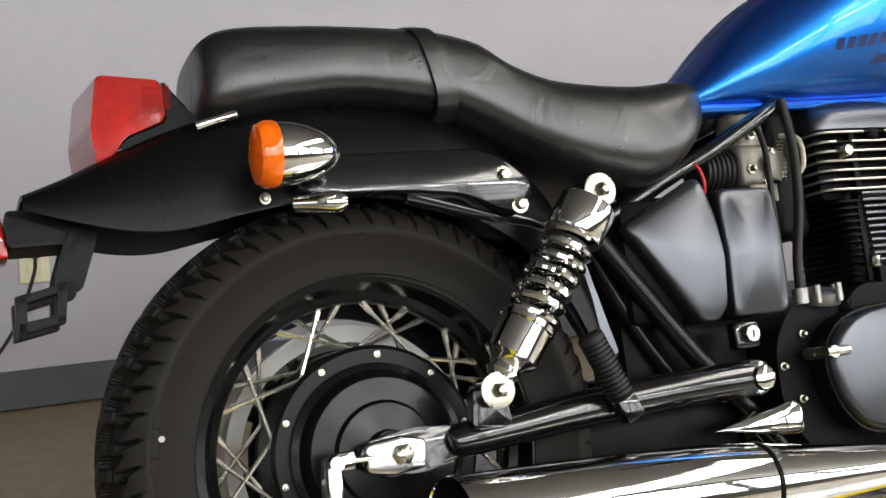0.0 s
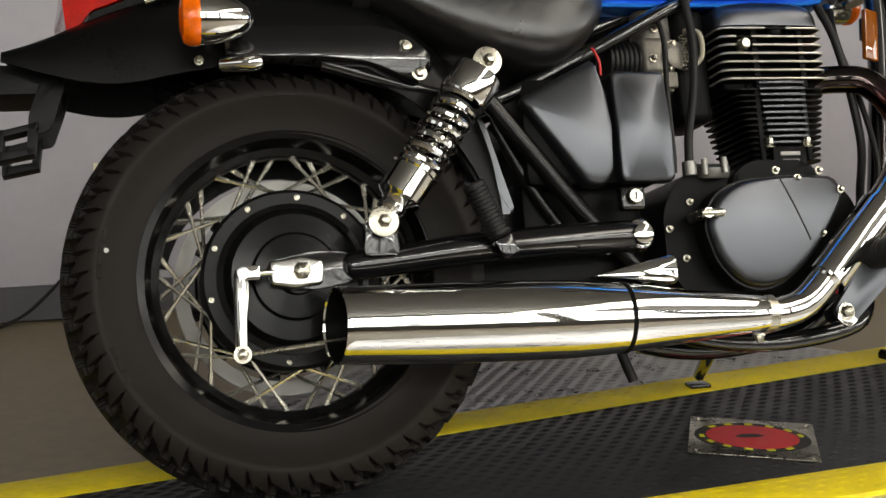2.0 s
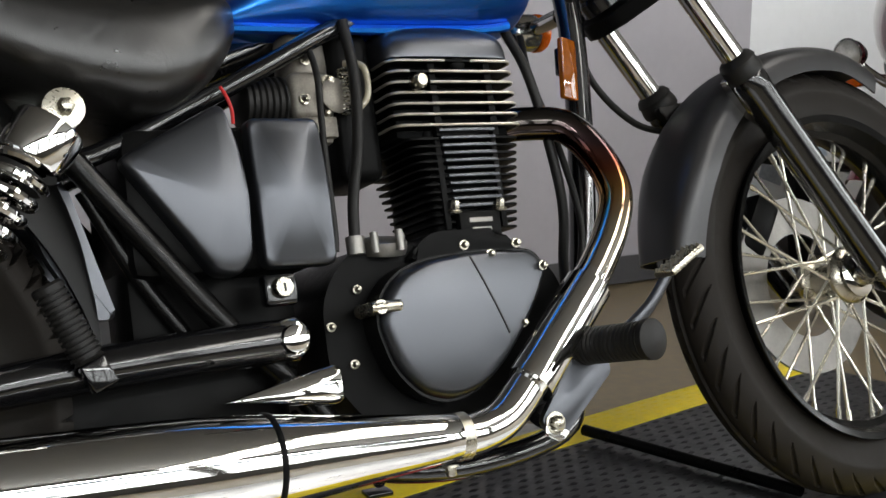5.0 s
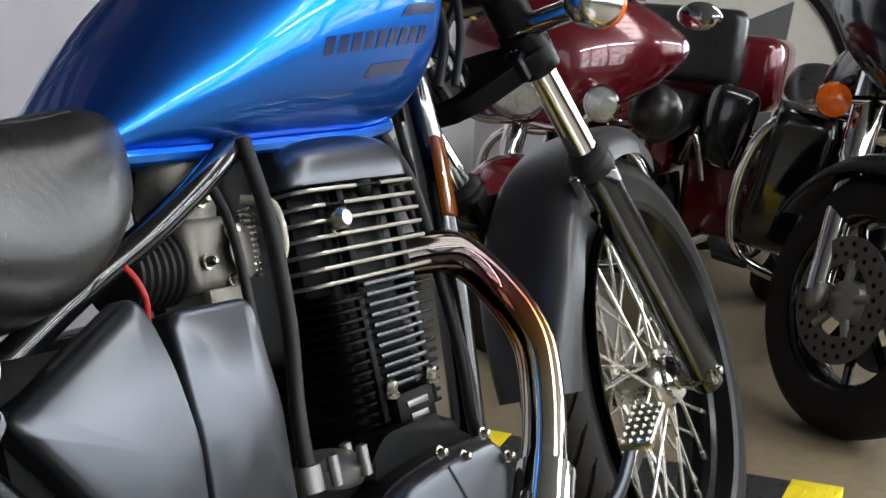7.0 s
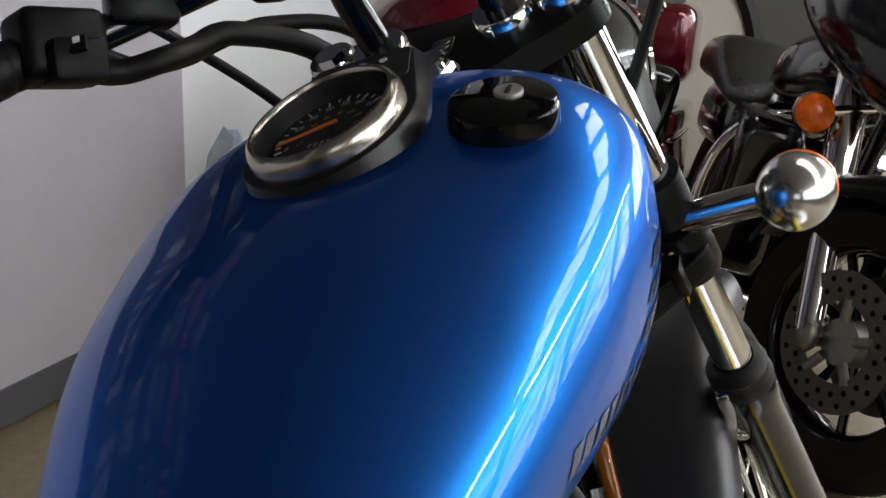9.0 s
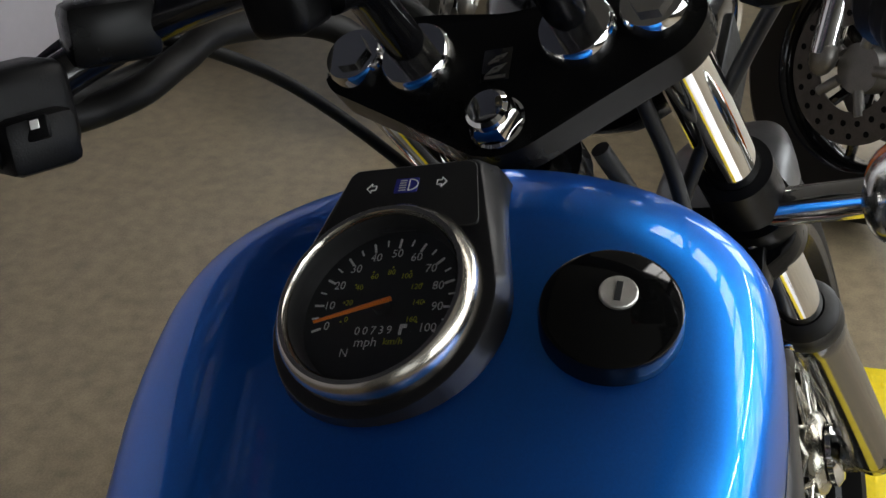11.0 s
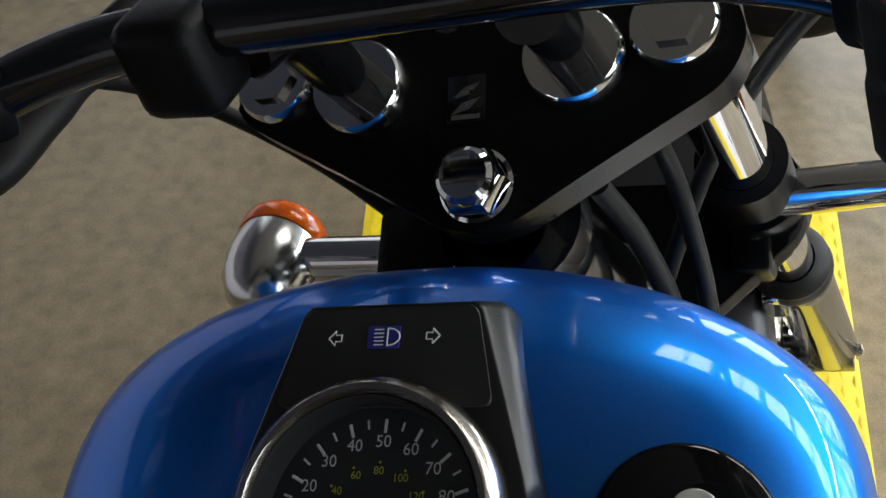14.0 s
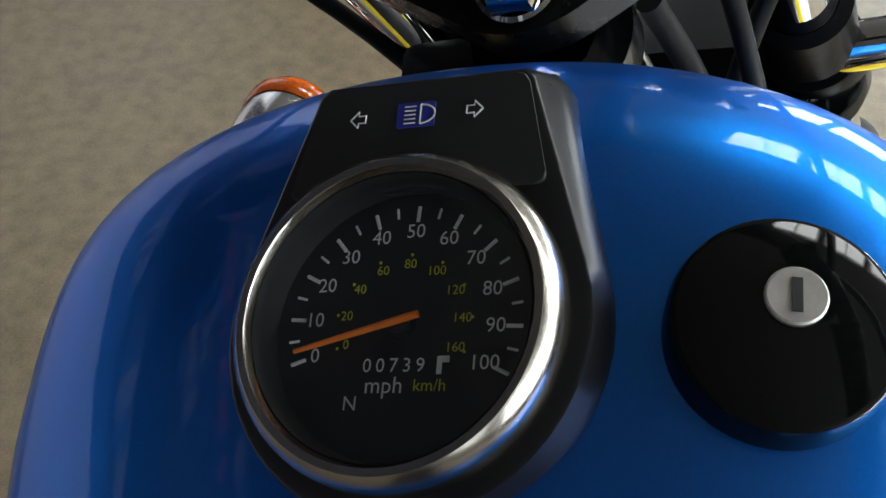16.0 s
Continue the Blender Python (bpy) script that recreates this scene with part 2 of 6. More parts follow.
def box(sx, sy, sz, m=None, bev=0.003, seg=2):
    bm = bmesh.new()
    bmesh.ops.create_cube(bm, size=1, matrix=Matrix.Diagonal((sx, sy, sz, 1)))
    if bev:
        bmesh.ops.bevel(bm, geom=bm.edges[:], offset=bev, segments=seg, affect="EDGES", profile=0.5)
    if m is not None:
        bmesh.ops.transform(bm, matrix=m, verts=bm.verts)
    return bm


def plate(poly, y0, y1, bev=0.003, m=None, seg=2, round_=0):
    """A closed outline in x, z drawn out from y0 to y1, with rounded rims."""
    bm = bmesh.new()
    a = [bm.verts.new((x, y0, z)) for x, z in poly]
    b = [bm.verts.new((x, y1, z)) for x, z in poly]
    fa, fb = bm.faces.new(a), bm.faces.new(b)
    for i in range(len(poly)):
        j = (i + 1) % len(poly)
        bm.faces.new((a[i], a[j], b[j], b[i]))
    if bev:
        bmesh.ops.bevel(bm, geom=list(set(fa.edges) | set(fb.edges)), offset=bev, segments=seg, affect="EDGES", profile=0.6)
    if m is not None:
        bmesh.ops.transform(bm, matrix=m, verts=bm.verts)
    return bm


def rounded(poly, r, n=5):
    """An outline with its corners rounded."""
    out, N = [], len(poly)
    for i in range(N):
        p, a, b = (Vector(poly[k % N]) for k in (i, i - 1, i + 1))
        ra = min(r, (a - p).length * 0.45, (b - p).length * 0.45)
        s, e = p + (a - p).normalized() * ra, p + (b - p).normalized() * ra
        for k in range(n + 1):
            t = k / n
            out.append(tuple(s * (1 - t) ** 2 + p * 2 * t * (1 - t) + e * t * t))
    return out


def loft(sections, caps=True, ring=True):
    """Skin over sections that have equal numbers of points."""
    bm = bmesh.new()
    rows_ = [[bm.verts.new(p) for p in s] for s in sections]
    N = len(rows_[0])
    for a, b in zip(rows_, rows_[1:]):
        for i in range(N if ring else N - 1):
            j = (i + 1) % N
            bm.faces.new((a[i], a[j], b[j], b[i]))
    if caps and ring:
        bm.faces.new(rows_[0])
        bm.faces.new(rows_[-1])
    return bm


def resample(stations, n):
    """Stations of equal numbers, smoothed along."""
    return [tuple(p) for p in smooth_path(stations, n)]


def ball(c, r, sx=1, sy=1, sz=1, seg=24):
    bm = bmesh.new()
    bmesh.ops.create_uvsphere(bm, u_segments=seg, v_segments=seg // 2, radius=r, matrix=Matrix.Translation(c) @ Matrix.Diagonal((sx, sy, sz, 1)))
    return bm


def bolt(p, d, r=0.006, h=0.006, dome=True):
    """A washer, a six-sided head and a crown."""
    f = frame_of(d)
    w = lathe([(0, 0), (r * 1.5, 0), (r * 1.5, h * 0.25), (r, h * 0.3)], p, d, 16)
    hexa = lathe([(r, h * 0.25), (r, h), (r * 0.8, h * 1.2), (0, h * (1.35 if dome else 1.2))], p, d, 6)
    return join(w, hexa)


def pillow(poly, y0, y1, n=7, flat=0.55, dome=0.010):
    """A domed cover: outline at y0, rounded edge, gently bulged face at y1."""
    cx, cz = sum(p[0] for p in poly) / len(poly), sum(p[1] for p in poly) / len(poly)
    hx, hz = max(abs(p[0] - cx) for p in poly), max(abs(p[1] - cz) for p in poly)
    s = 1 if y1 > y0 else -1

    def crown(x, z):
        return y1 + s * dome * (1 - min(1.2, ((x - cx) / hx) ** 2 + ((z - cz) / hz) ** 2))

    secs = []
    for k in range(n + 1):
        a = math.pi / 2 * k / n
        f = 1 - (1 - flat) * (1 - math.cos(a))
        ring = [(cx + (x - cx) * f, cz + (z - cz) * f) for x, z in poly]
        secs.append([(x, y0 + (crown(x, z) - y0) * math.sin(a) ** 0.8, z) for x, z in ring])
    for k in range(1, 9):
        g = flat * max(1 - k / 8.0, 0.01)
        ring = [(cx + (x - cx) * g, cz + (z - cz) * g) for x, z in poly]
        secs.append([(x, crown(x, z), z) for x, z in ring])
    return loft([[(x, y0 - s * 0.012, z) for x, z in poly]] + secs)


def coil(p0, p1, R, r, turns, seg=8, per=18):
    f = frame_of(Vector(p1) - Vector(p0))
    L = (Vector(p1) - Vector(p0)).length
    pts = []
    for i in range(int(turns * per) + 1):
        a = 2 * math.pi * i / per
        pts.append(Vector(p0) + f @ Vector((R * math.cos(a), R * math.sin(a), L * i / (turns * per))))
    return tube([tuple(p) for p in pts], r, seg, 1)

# ---------------------------------------------------------------- the room
FLOORM = mat("worn_vinyl_floor", (0.228, 0.182, 0.116), 0.40, 0, 0, 0.5, var=0.36, var_scale=30, rvar=0.10, bump=0.02, bump_scale=160)
WALLM = mat("lilac_grey_wall_paint", (0.385, 0.37, 0.40), 0.6, 0, 0, 0.4, var=0.04, var_scale=4, bump=0.12, bump_scale=260)
BASEM = mat("grey_vinyl_baseboard", (0.075, 0.075, 0.082), 0.45, var=0.12, var_scale=8)
CEILM = mat("grey_ceiling", (0.165, 0.158, 0.148), 0.85, var=0.08, var_scale=12, bump=0.3, bump_scale=150)
WALLD = mat("dark_shop_wall_paint", (0.10, 0.097, 0.094), 0.6, 0, 0, 0.4, var=0.06, var_scale=4)
CREAM = mat("cream_plastic", (0.72, 0.68, 0.48), 0.4)


def room_slab(name, u0, u1, v0, v1, z0, z1, material, label, category):
    ob = part(name, box(u1 - u0, v1 - v0, z1 - z0, pose((u0 + u1) / 2, (v0 + v1) / 2, (z0 + z1) / 2), 0), material, None)
    ob.matrix_world = ROOM
    return tagged(ob, label, category, kind="structure")


room_slab("floor", -4.2, 8.2, -5.7, 3.4, -0.1, -0.008, FLOORM, "speckled brown-grey vinyl shop floor, scuffed", "floor")
WV = 1.79
room_slab("wall_north", -4.2, 3.42, WV, WV + 0.12, 0, 3.3, WALLM, "smooth painted lilac-grey shop wall", "wall")
room_slab("baseboard", -4.2, 3.432, WV - 0.012, WV - 0.002, 0, 0.095, BASEM, "dark grey vinyl baseboard along the wall", "baseboard")
room_slab("wall_recess", 3.42, 8.2, WV + 0.04, WV + 0.16, 0, 3.3, WALLM, "painted lilac-grey wall set back behind the other motorcycles", "wall")
room_slab("baseboard_recess", 3.436, 7.99, WV + 0.026, WV + 0.038, 0, 0.095, BASEM, "dark grey vinyl baseboard below the white panel", "baseboard")
room_slab("ceiling", -4.2, 8.2, -5.7, 3.4, 3.3, 3.4, CEILM, "grey painted shop ceiling in shade", "ceiling")


TUBEL = mat("lit_fluorescent_diffuser", (0.9, 0.9, 0.88), 0.5, emit=((1.0, 0.98, 0.95), 13.0))
LAMPW = mat("white_lamp_enamel", (0.7, 0.7, 0.68), 0.4, var=0.04, var_scale=10)
strip_light = None
for k in range(6):
    m = ROOM @ pose(3.02 - 0.20 * k, -0.52 - 0.76 * k, 3.3, 0, 0, -14)
    if strip_light is None:
        strip_light = thing("ceiling_light", m, "wide white fluorescent panel light, lit, fixed to the ceiling", "ceiling light", "row of ceiling lights")
        part("housing", box(0.84, 0.70, 0.05, pose(0, 0, -0.025), 0.006), LAMPW, strip_light, "white enamelled housing")
        for s in (-1, 1):
            part("diffuser", box(0.78, 0.28, 0.04, pose(0, s * 0.165, -0.068), 0.012, 3), TUBEL, strip_light, "glowing tube cover")
    else:
        copy_thing(strip_light, m)


def window_wall(name, length, holes, m, label):
    """A wall of thickness 0.12 along x with rectangular openings (x0, x1, z0, z1)."""
    bms, x = [], 0
    for x0, x1, z0, z1 in holes:
        bms.append(box(x0 - x, 0.12, 3.3, pose((x + x0) / 2, 0, 1.65), 0))
        for a, b in ((0, z0), (z1, 3.3)):
            bms.append(box(x1 - x0, 0.12, b - a, pose((x1 + x0) / 2, 0, (a + b) / 2), 0))
        x = x1
    bms.append(box(length - x, 0.12, 3.3, pose((x + length) / 2, 0, 1.65), 0))
    ob = part(name, join(*bms), WALLD, None)
    ob.matrix_world = m
    return tagged(ob, label, "wall", kind="structure")


window_wall("wall_south", 12.4, [(0.40 + 1.9 * k, 2.10 + 1.9 * k, 0.94, 2.86) for k in range(6)], ROOM @ pose(-4.2, -4.46, 0), "painted shop front wall with wide window openings")
STREET = bpy.data.materials.new("bright_street_and_trees")
STREET.use_nodes = True
sn = STREET.node_tree
sn.nodes.remove(sn.nodes["Principled BSDF"])
stc, smp, sno, sra, sem = (sn.nodes.new(k) for k in ("ShaderNodeTexCoord", "ShaderNodeMapping", "ShaderNodeTexNoise", "ShaderNodeValToRGB", "ShaderNodeEmission"))
smp.inputs["Scale"].default_value = (1.0, 1.0, 1.7)
sno.inputs["Scale"].default_value, sno.inputs["Detail"].default_value, sno.inputs["Roughness"].default_value = 2.3, 6, 0.66
sra.color_ramp.elements[0].position, sra.color_ramp.elements[0].color = 0.40, (0.060, 0.068, 0.070, 1)
sra.color_ramp.elements[1].position, sra.color_ramp.elements[1].color = 0.62, (0.93, 0.97, 1.0, 1)
sem.inputs["Strength"].default_value = 12.5
for a, b in ((stc.outputs["Object"], smp.inputs[0]), (smp.outputs[0], sno.inputs["Vector"]), (sno.outputs["Fac"], sra.inputs[0]), (sra.outputs[0], sem.inputs[0]), (sem.outputs[0], sn.nodes["Material Output"].inputs[0])):
    sn.links.new(a, b)
room_slab("backdrop", -4.1, 8.0, -4.86, -4.84, 0.5, 2.62, STREET, "bright street and trees beyond the shop windows", "backdrop")
window_wall("wall_east", 8.9, [(1.575, 3.125, 1.0, 2.70), (3.325, 4.875, 1.0, 2.70)], ROOM @ pose(8.06, -5.7, 0, 0, 0, 90), "dark painted end wall with two window openings")
window_wall("wall_west", 8.9, [(3.2, 4.9, 0.94, 2.30)], ROOM @ pose(-4.06, -5.7, 0, 0, 0, 90), "painted side wall with one window opening")

# ---------------------------------------------------------------- the turntable under the motorcycle
YEL = mat("yellow_safety_paint", (0.86, 0.66, 0.012), 0.48, var=0.15, var_scale=18, rvar=0.1, bump=0.1, bump_scale=200)
MATB = mat("black_tread_plate_paint", (0.024, 0.024, 0.026), 0.42, 0.2, var=0.25, var_scale=12, rvar=0.12)
STEEL = mat("bare_tread_plate_steel", (0.55, 0.54, 0.54), 0.34, 0.8, var=0.2, var_scale=12, rvar=0.12)


def treads(u0, u1, v0, v1, z, keep=None, pitch=0.036, high=0.0024):
    """Raised lens-shaped bars in alternate directions, as one mesh."""
    verts, faces = [], []
    nu, nv = int((u1 - u0) / pitch), int((v1 - v0) / (pitch * 0.5))
    for i in range(nu):
        for j in range(nv):
            u, v = u0 + (i + 0.5 + 0.5 * (j % 2)) * pitch, v0 + (j + 0.5) * pitch * 0.5
            if u > u1 - 0.012 or (keep and not keep(u, v)):
                continue
            L, w, h, k = 0.0135, 0.0040, high, len(verts)
            verts += [(u - L, v, z), (u, v - w, z), (u + L, v, z), (u, v + w, z), (u - L * 0.4, v, z + h), (u + L * 0.4, v, z + h)]
            faces += [(k, k + 1, k + 5, k + 4), (k + 1, k + 2, k + 5), (k + 2, k + 3, k + 4, k + 5), (k + 3, k, k + 4)]
    return verts, faces


def tread_part(name, args, material, parent, label):
    me = bpy.data.meshes.new(name)
    me.from_pydata(args[0], [], args[1])
    me.materials.append(material)
    me.shade_smooth()
    ob = new(name, me)
    ob.parent = parent
    return tagged(ob, label, kind="stuff")


V0, V1, U0, U1, YW = -0.28, 0.135, -0.95, 2.09, 0.095
table = thing("turntable", TABLE, "low motorcycle turntable of black tread plate with yellow edges", "turntable")
part("deck", box(U1 - U0, V1 - V0, 0.116, pose((U0 + U1) / 2, (V0 + V1) / 2, -0.055), 0.001), MATB, table, "black painted tread-plate deck")
tread_part("deck_treads", treads(U0, U1, V0, V1, 0.003), MATB, table, "raised treads of the black deck")
for v in (V0 - YW / 2, V1 + YW / 2):
    part("yellow_edge", box(U1 - U0 + 0.02, YW, 0.116, pose((U0 + U1) / 2, v, -0.0545), 0.001), YEL, table, "yellow painted tread-plate edge strip")
    tread_part("edge_treads", treads(U0, U1, v - YW / 2, v + YW / 2, 0.0035, high=0.0011), YEL, table, "raised treads of the yellow strip")
def flare(ob):
    """The deck widens a little towards the front."""
    for v in ob.data.vertices:
        u, f = v.co.x, max(0, min(1, (v.co.y - V0) / (V1 - V0)))
        v.co.y += (0.055 - 0.070 * u) * (1 - f) + (0.043 * u - 0.029) * f


for ob in table.children:
    flare(ob)
DC, DR = (0.62, -0.10), 0.80
part("base_disc", lathe([(0, -0.104), (DR, -0.104), (DR, 0.003), (DR - 0.003, 0.0045), (0, 0.0045)], (*DC, -0.009), (0, 0, 1), 96), STEEL, table, "bare steel tread-plate disc under the deck")
tread_part("disc_treads", treads(DC[0] - DR, DC[0] + DR, V1 + YW - 0.01, DC[1] + DR, -0.0045, lambda u, v: (u - DC[0]) ** 2 + (v - DC[1]) ** 2 < (DR - 0.02) ** 2), STEEL, table, "raised treads of the steel disc")

# ---------------------------------------------------------------- motorcycle: wheels
bike = thing("motorcycle", BIKE, "blue and black cruiser motorcycle with chrome exhaust on its side stand", "motorcycle")
RA, FA = Vector((0, 0, 0.3025)), Vector((1.478, 0, 0.34))


def tyre_mesh(c, R, W, rimR, groove, nth=1080):
    """A round-shouldered tyre with cut grooves; groove(theta, s) gives the depth in metres."""
    prof = []
    half = W / 2
    H = R - rimR
    for k in range(73):
        a = math.pi * (k / 72 - 0.5)
        s = math.sin(a)
        # crown and sidewall
        y = half * (abs(s) ** 0.85) * (1 if s > 0 else -1)
        r = R - H * (1 - max(0, math.cos(a)) ** 0.56)
        prof.append((y, r, a))
    prof = [(-half * 0.62, rimR - 0.004, -1.6)] + [(y if abs(a) < 1.25 else y * (1 - 0.30 * (abs(a) - 1.25) / 0.32), r, a) for y, r, a in prof] + [(half * 0.62, rimR - 0.004, 1.6)]
    bm, rings = bmesh.new(), []
    for i in range(nth):
        th = 2 * math.pi * i / nth
        ring = []
        for y, r, a in prof:
            g = groove(th, a)
            rr, yy = r - g * max(0.25, math.cos(a)), y - g * math.sin(a)
            ring.append(bm.verts.new((c.x + rr * math.cos(th), c.y + yy, c.z + rr * math.sin(th))))
        rings.append(ring)
    for i in range(nth):
        A, Bq = rings[i], rings[(i + 1) % nth]
        for k in range(len(prof) - 1):
            bm.faces.new((A[k], A[k + 1], Bq[k + 1], Bq[k]))
    return bm


def slit(g, half):
    """1 in the middle of a cut of half width `half` round g = 0, falling softly to 0."""
    g = abs((g + 0.5) % 1 - 0.5)
    return max(0, min(1, (half - g) / 0.035 + 0.5)) if half > 0 else 0


def groove_rear(th, a):
    s = abs(a)
    f = th / (2 * math.pi) * 30 + (0.5 if a < 0 else 0)
    d = 0.0
    bend = 0.85 * s + 0.16 * math.sin(6.0 * s)
    if s < 0.98:             # long bent cuts from the middle to the shoulder
        d = slit(f + bend, 0.150 * min(1, (1.02 - s) / 0.35))
    if 0.22 < s < 0.86:      # short cuts between them
        d = max(d, slit(f + 0.5 + bend, 0.105 * min(1, (s - 0.20) / 0.15, (0.88 - s) / 0.2)))
    if 0.72 < s < 1.20:      # tapering notches down the sidewall
        d = max(d, slit(2 * f + 0.35 + 0.9 * (s - 0.7), 0.15 * (1.20 - s) / 0.48) * min(1, (1.20 - s) / 0.15))
    zig = 0.50 + 0.09 * math.sin(2 * math.pi * f)
    return 0.0115 * max(d, max(0, 1 - abs(s - zig) / 0.045) * 0.8)


def groove_front(th, a):
    s = abs(a)
    f = th / (2 * math.pi) * 44
    d = slit(f + (s - 0.25) * 1.4, 0.11 * min(1, (1.06 - s) / 0.3)) if 0.22 < s < 1.06 else 0
    return max(0.0045 * d, 0.004 if s < 0.05 else 0)


def wheel(name, c, R, W, rimR, groove, rimmat, hubR, hubW, nsp, label, dy=0.0):
    rim = [(-0.018, 0.010), (-0.016, 0.016), (-0.006, 0.022), (-0.001, 0.036), (0.003, 0.046), (0.0135, 0.050), (0.0145, 0.0475), (0.006, 0.038)]
    w = part(name, lathe([(rimR + a, -b) for a, b in rim] + [(rimR + a, b) for a, b in rim[::-1]], c, (0, 1, 0), 96, True), rimmat, bike, label)
    part("tyre", tyre_mesh(c + Vector((-0.4 * dy, dy, 0)), R, W, rimR + 0.010, groove), RUBBER, w, "black treaded tyre", 30)
    for k in range(nsp):
        side = -1 if k % 2 else 1
        cross = 1 if (k // 2) % 2 else -1
        th = 2 * math.pi * (k + 0.5) / nsp
        th2 = th + cross * radians(34 if hubR > 0.07 else 62)
        a = Vector((c.x + (rimR - 0.018) * math.cos(th), c.y + side * 0.006, c.z + (rimR - 0.018) * math.sin(th)))
        b = Vector((c.x + hubR * math.cos(th2), c.y + side * hubW, c.z + hubR * math.sin(th2)))
        d = (b - a).normalized()
        part("spoke", join(rod(a, b, 0.0028, 6), rod(a - d * 0.004, a + d * 0.016, 0.0042, 6)), SPOKE, w)
    return w


rear = wheel("rear_wheel", RA, 0.3110, 0.168, 0.2000, groove_rear, RIMB, 0.119, 0.040, 40, "black spoked rear wheel", 0.010)
part("tyre_dot", lathe([(0, 0), (0.0035, 0), (0.0035, 0.0010), (0, 0.0010)], (-0.2505, -0.0700, 0.3500), (0, -1, 0), 14), ALU, rear, "pale paint dot on the sidewall")
for a in (88, 92, 95, 165, 169, 172, 176, 200, 204, 208):
    th = radians(a)
    part("sidewall_mark", box(0.016, 0.002, 0.007, Matrix.Translation((0.262 * math.cos(th), -0.0690, 0.3025 + 0.262 * math.sin(th))) @ pose(0, 0, 0, 0, 90 - a, 0), 0.0006), RUBBER, rear, "moulded sidewall lettering bar")
part("hub", lathe([(0, 0.055), (0.06, 0.055), (0.112, 0.045), (0.128, 0.036), (0.125, 0.030), (0.110, 0.024), (0.110, -0.028), (0.126, -0.034), (0.128, -0.044), (0.123, -0.048), (0.0, -0.048)], RA, (0, 1, 0), 64), SATIN, rear, "black hub with spoke flanges")
part("brake_drum", lathe([(0.107, 0.044), (0.1065, 0.054), (0.098, 0.058), (0.094, 0.066), (0.088, 0.073), (0.062, 0.076), (0.058, 0.082), (0.028, 0.086), (0.026, 0.100), (0, 0.100)], RA, (0, -1, 0), 72), RIMB, rear, "glossy black brake panel")
for k in range(10):
    a = radians(36 * k + 12)
    part("hub_bolt", bolt(RA + Vector((0.1165 * math.cos(a), -0.048, 0.1165 * math.sin(a))), (0, -1, 0), 0.0026, 0.003), DULLCH, rear)
# belt pulley on the far side
part("belt_pulley", lathe([(0.139, 0.058), (0.150, 0.056), (0.154, 0.054), (0.160, 0.052), (0.160, 0.080), (0.154, 0.080), (0.152, 0.066), (0.139, 0.066)], RA, (0, 1, 0), 90, True), PULLEY, rear, "bright belt pulley rim")
part("pulley_web", lathe([(0.100, 0.060), (0.128, 0.058), (0.130, 0.062), (0.128, 0.070), (0.100, 0.072)], RA, (0, 1, 0), 64, True), RIMB, rear, "black belt pulley web")
for k in range(10):
    a = radians(36 * k + 8)
    part("pulley_arm", box(0.030, 0.012, 0.022, Matrix.Translation(RA + Vector((0.138 * math.cos(a), 0.064, 0.138 * math.sin(a)))) @ pose(0, 0, 0, 0, -math.degrees(a), 0), 0.003), RIMB, rear)
arc = [(RA.x + 0.235 * math.cos(radians(a)), RA.z + 0.235 * math.sin(radians(a))) for a in range(15, 171, 8)] + [(RA.x + 0.172 * math.cos(radians(a)), RA.z + 0.172 * math.sin(radians(a))) for a in range(167, 14, -8)]
part("belt_guard", plate(arc, 0.092, 0.100, 0.002), PLASTIC, bike, "black belt guard behind the rear wheel")
for k in range(6):
    a = radians(60 * k + 15)
    part("pulley_bolt", bolt(RA + Vector((0.134 * math.cos(a), 0.060, 0.134 * math.sin(a))), (0, -1, 0), 0.006, 0.005), ENGB, rear)

front = wheel("front_wheel", FA, 0.338, 0.094, 0.2415, groove_front, RIMB, 0.030, 0.032, 36, "black spoked front wheel")
part("hub", lathe([(0, 0.05), (0.03, 0.05), (0.036, 0.036), (0.036, 0.030), (0.026, 0.024), (0.025, -0.022), (0.044, -0.028), (0.046, -0.034), (0.044, -0.039), (0.032, -0.046), (0, -0.048)], FA, (0, 1, 0), 40), DULLCH, front, "bright alloy hub")
part("brake_disc", lathe([(0.085, 0.058), (0.145, 0.058), (0.145, 0.063), (0.085, 0.063)], FA, (0, 1, 0), 72, True), ALU, front, "steel brake disc")
part("hub_cap", lathe([(0.036, 0.046), (0.037, 0.052), (0.030, 0.058), (0.012, 0.060), (0.012, 0.085), (0, 0.085)], FA, (0, -1, 0), 40), CHROME, front, "chrome hub cap")

# ---------------------------------------------------------------- motorcycle: frame and swingarm
frame_main = part("frame", tube([(1.05, 0, 0.86), (0.95, 0, 0.83), (0.80, 0, 0.78), (0.60, 0, 0.72), (0.45, 0, 0.66)], 0.022, 16), BLACK, bike, "black tubular steel frame")
part("steering_head", lathe([(0, -0.105), (0.034, -0.105), (0.034, -0.085), (0.029, -0.08), (0.029, 0.07), (0.034, 0.075), (0.034, 0.095), (0, 0.095)], (1.045, 0, 0.86), (-0.574, 0, 0.819), 28), BLACK, frame_main)
part("down_tube", tube([(1.03, 0, 0.82), (1.035, 0, 0.72), (1.02, 0, 0.56), (0.985, 0, 0.36), (0.95, 0, 0.26), (0.88, 0, 0.20)], 0.019, 14), BLACK, frame_main)
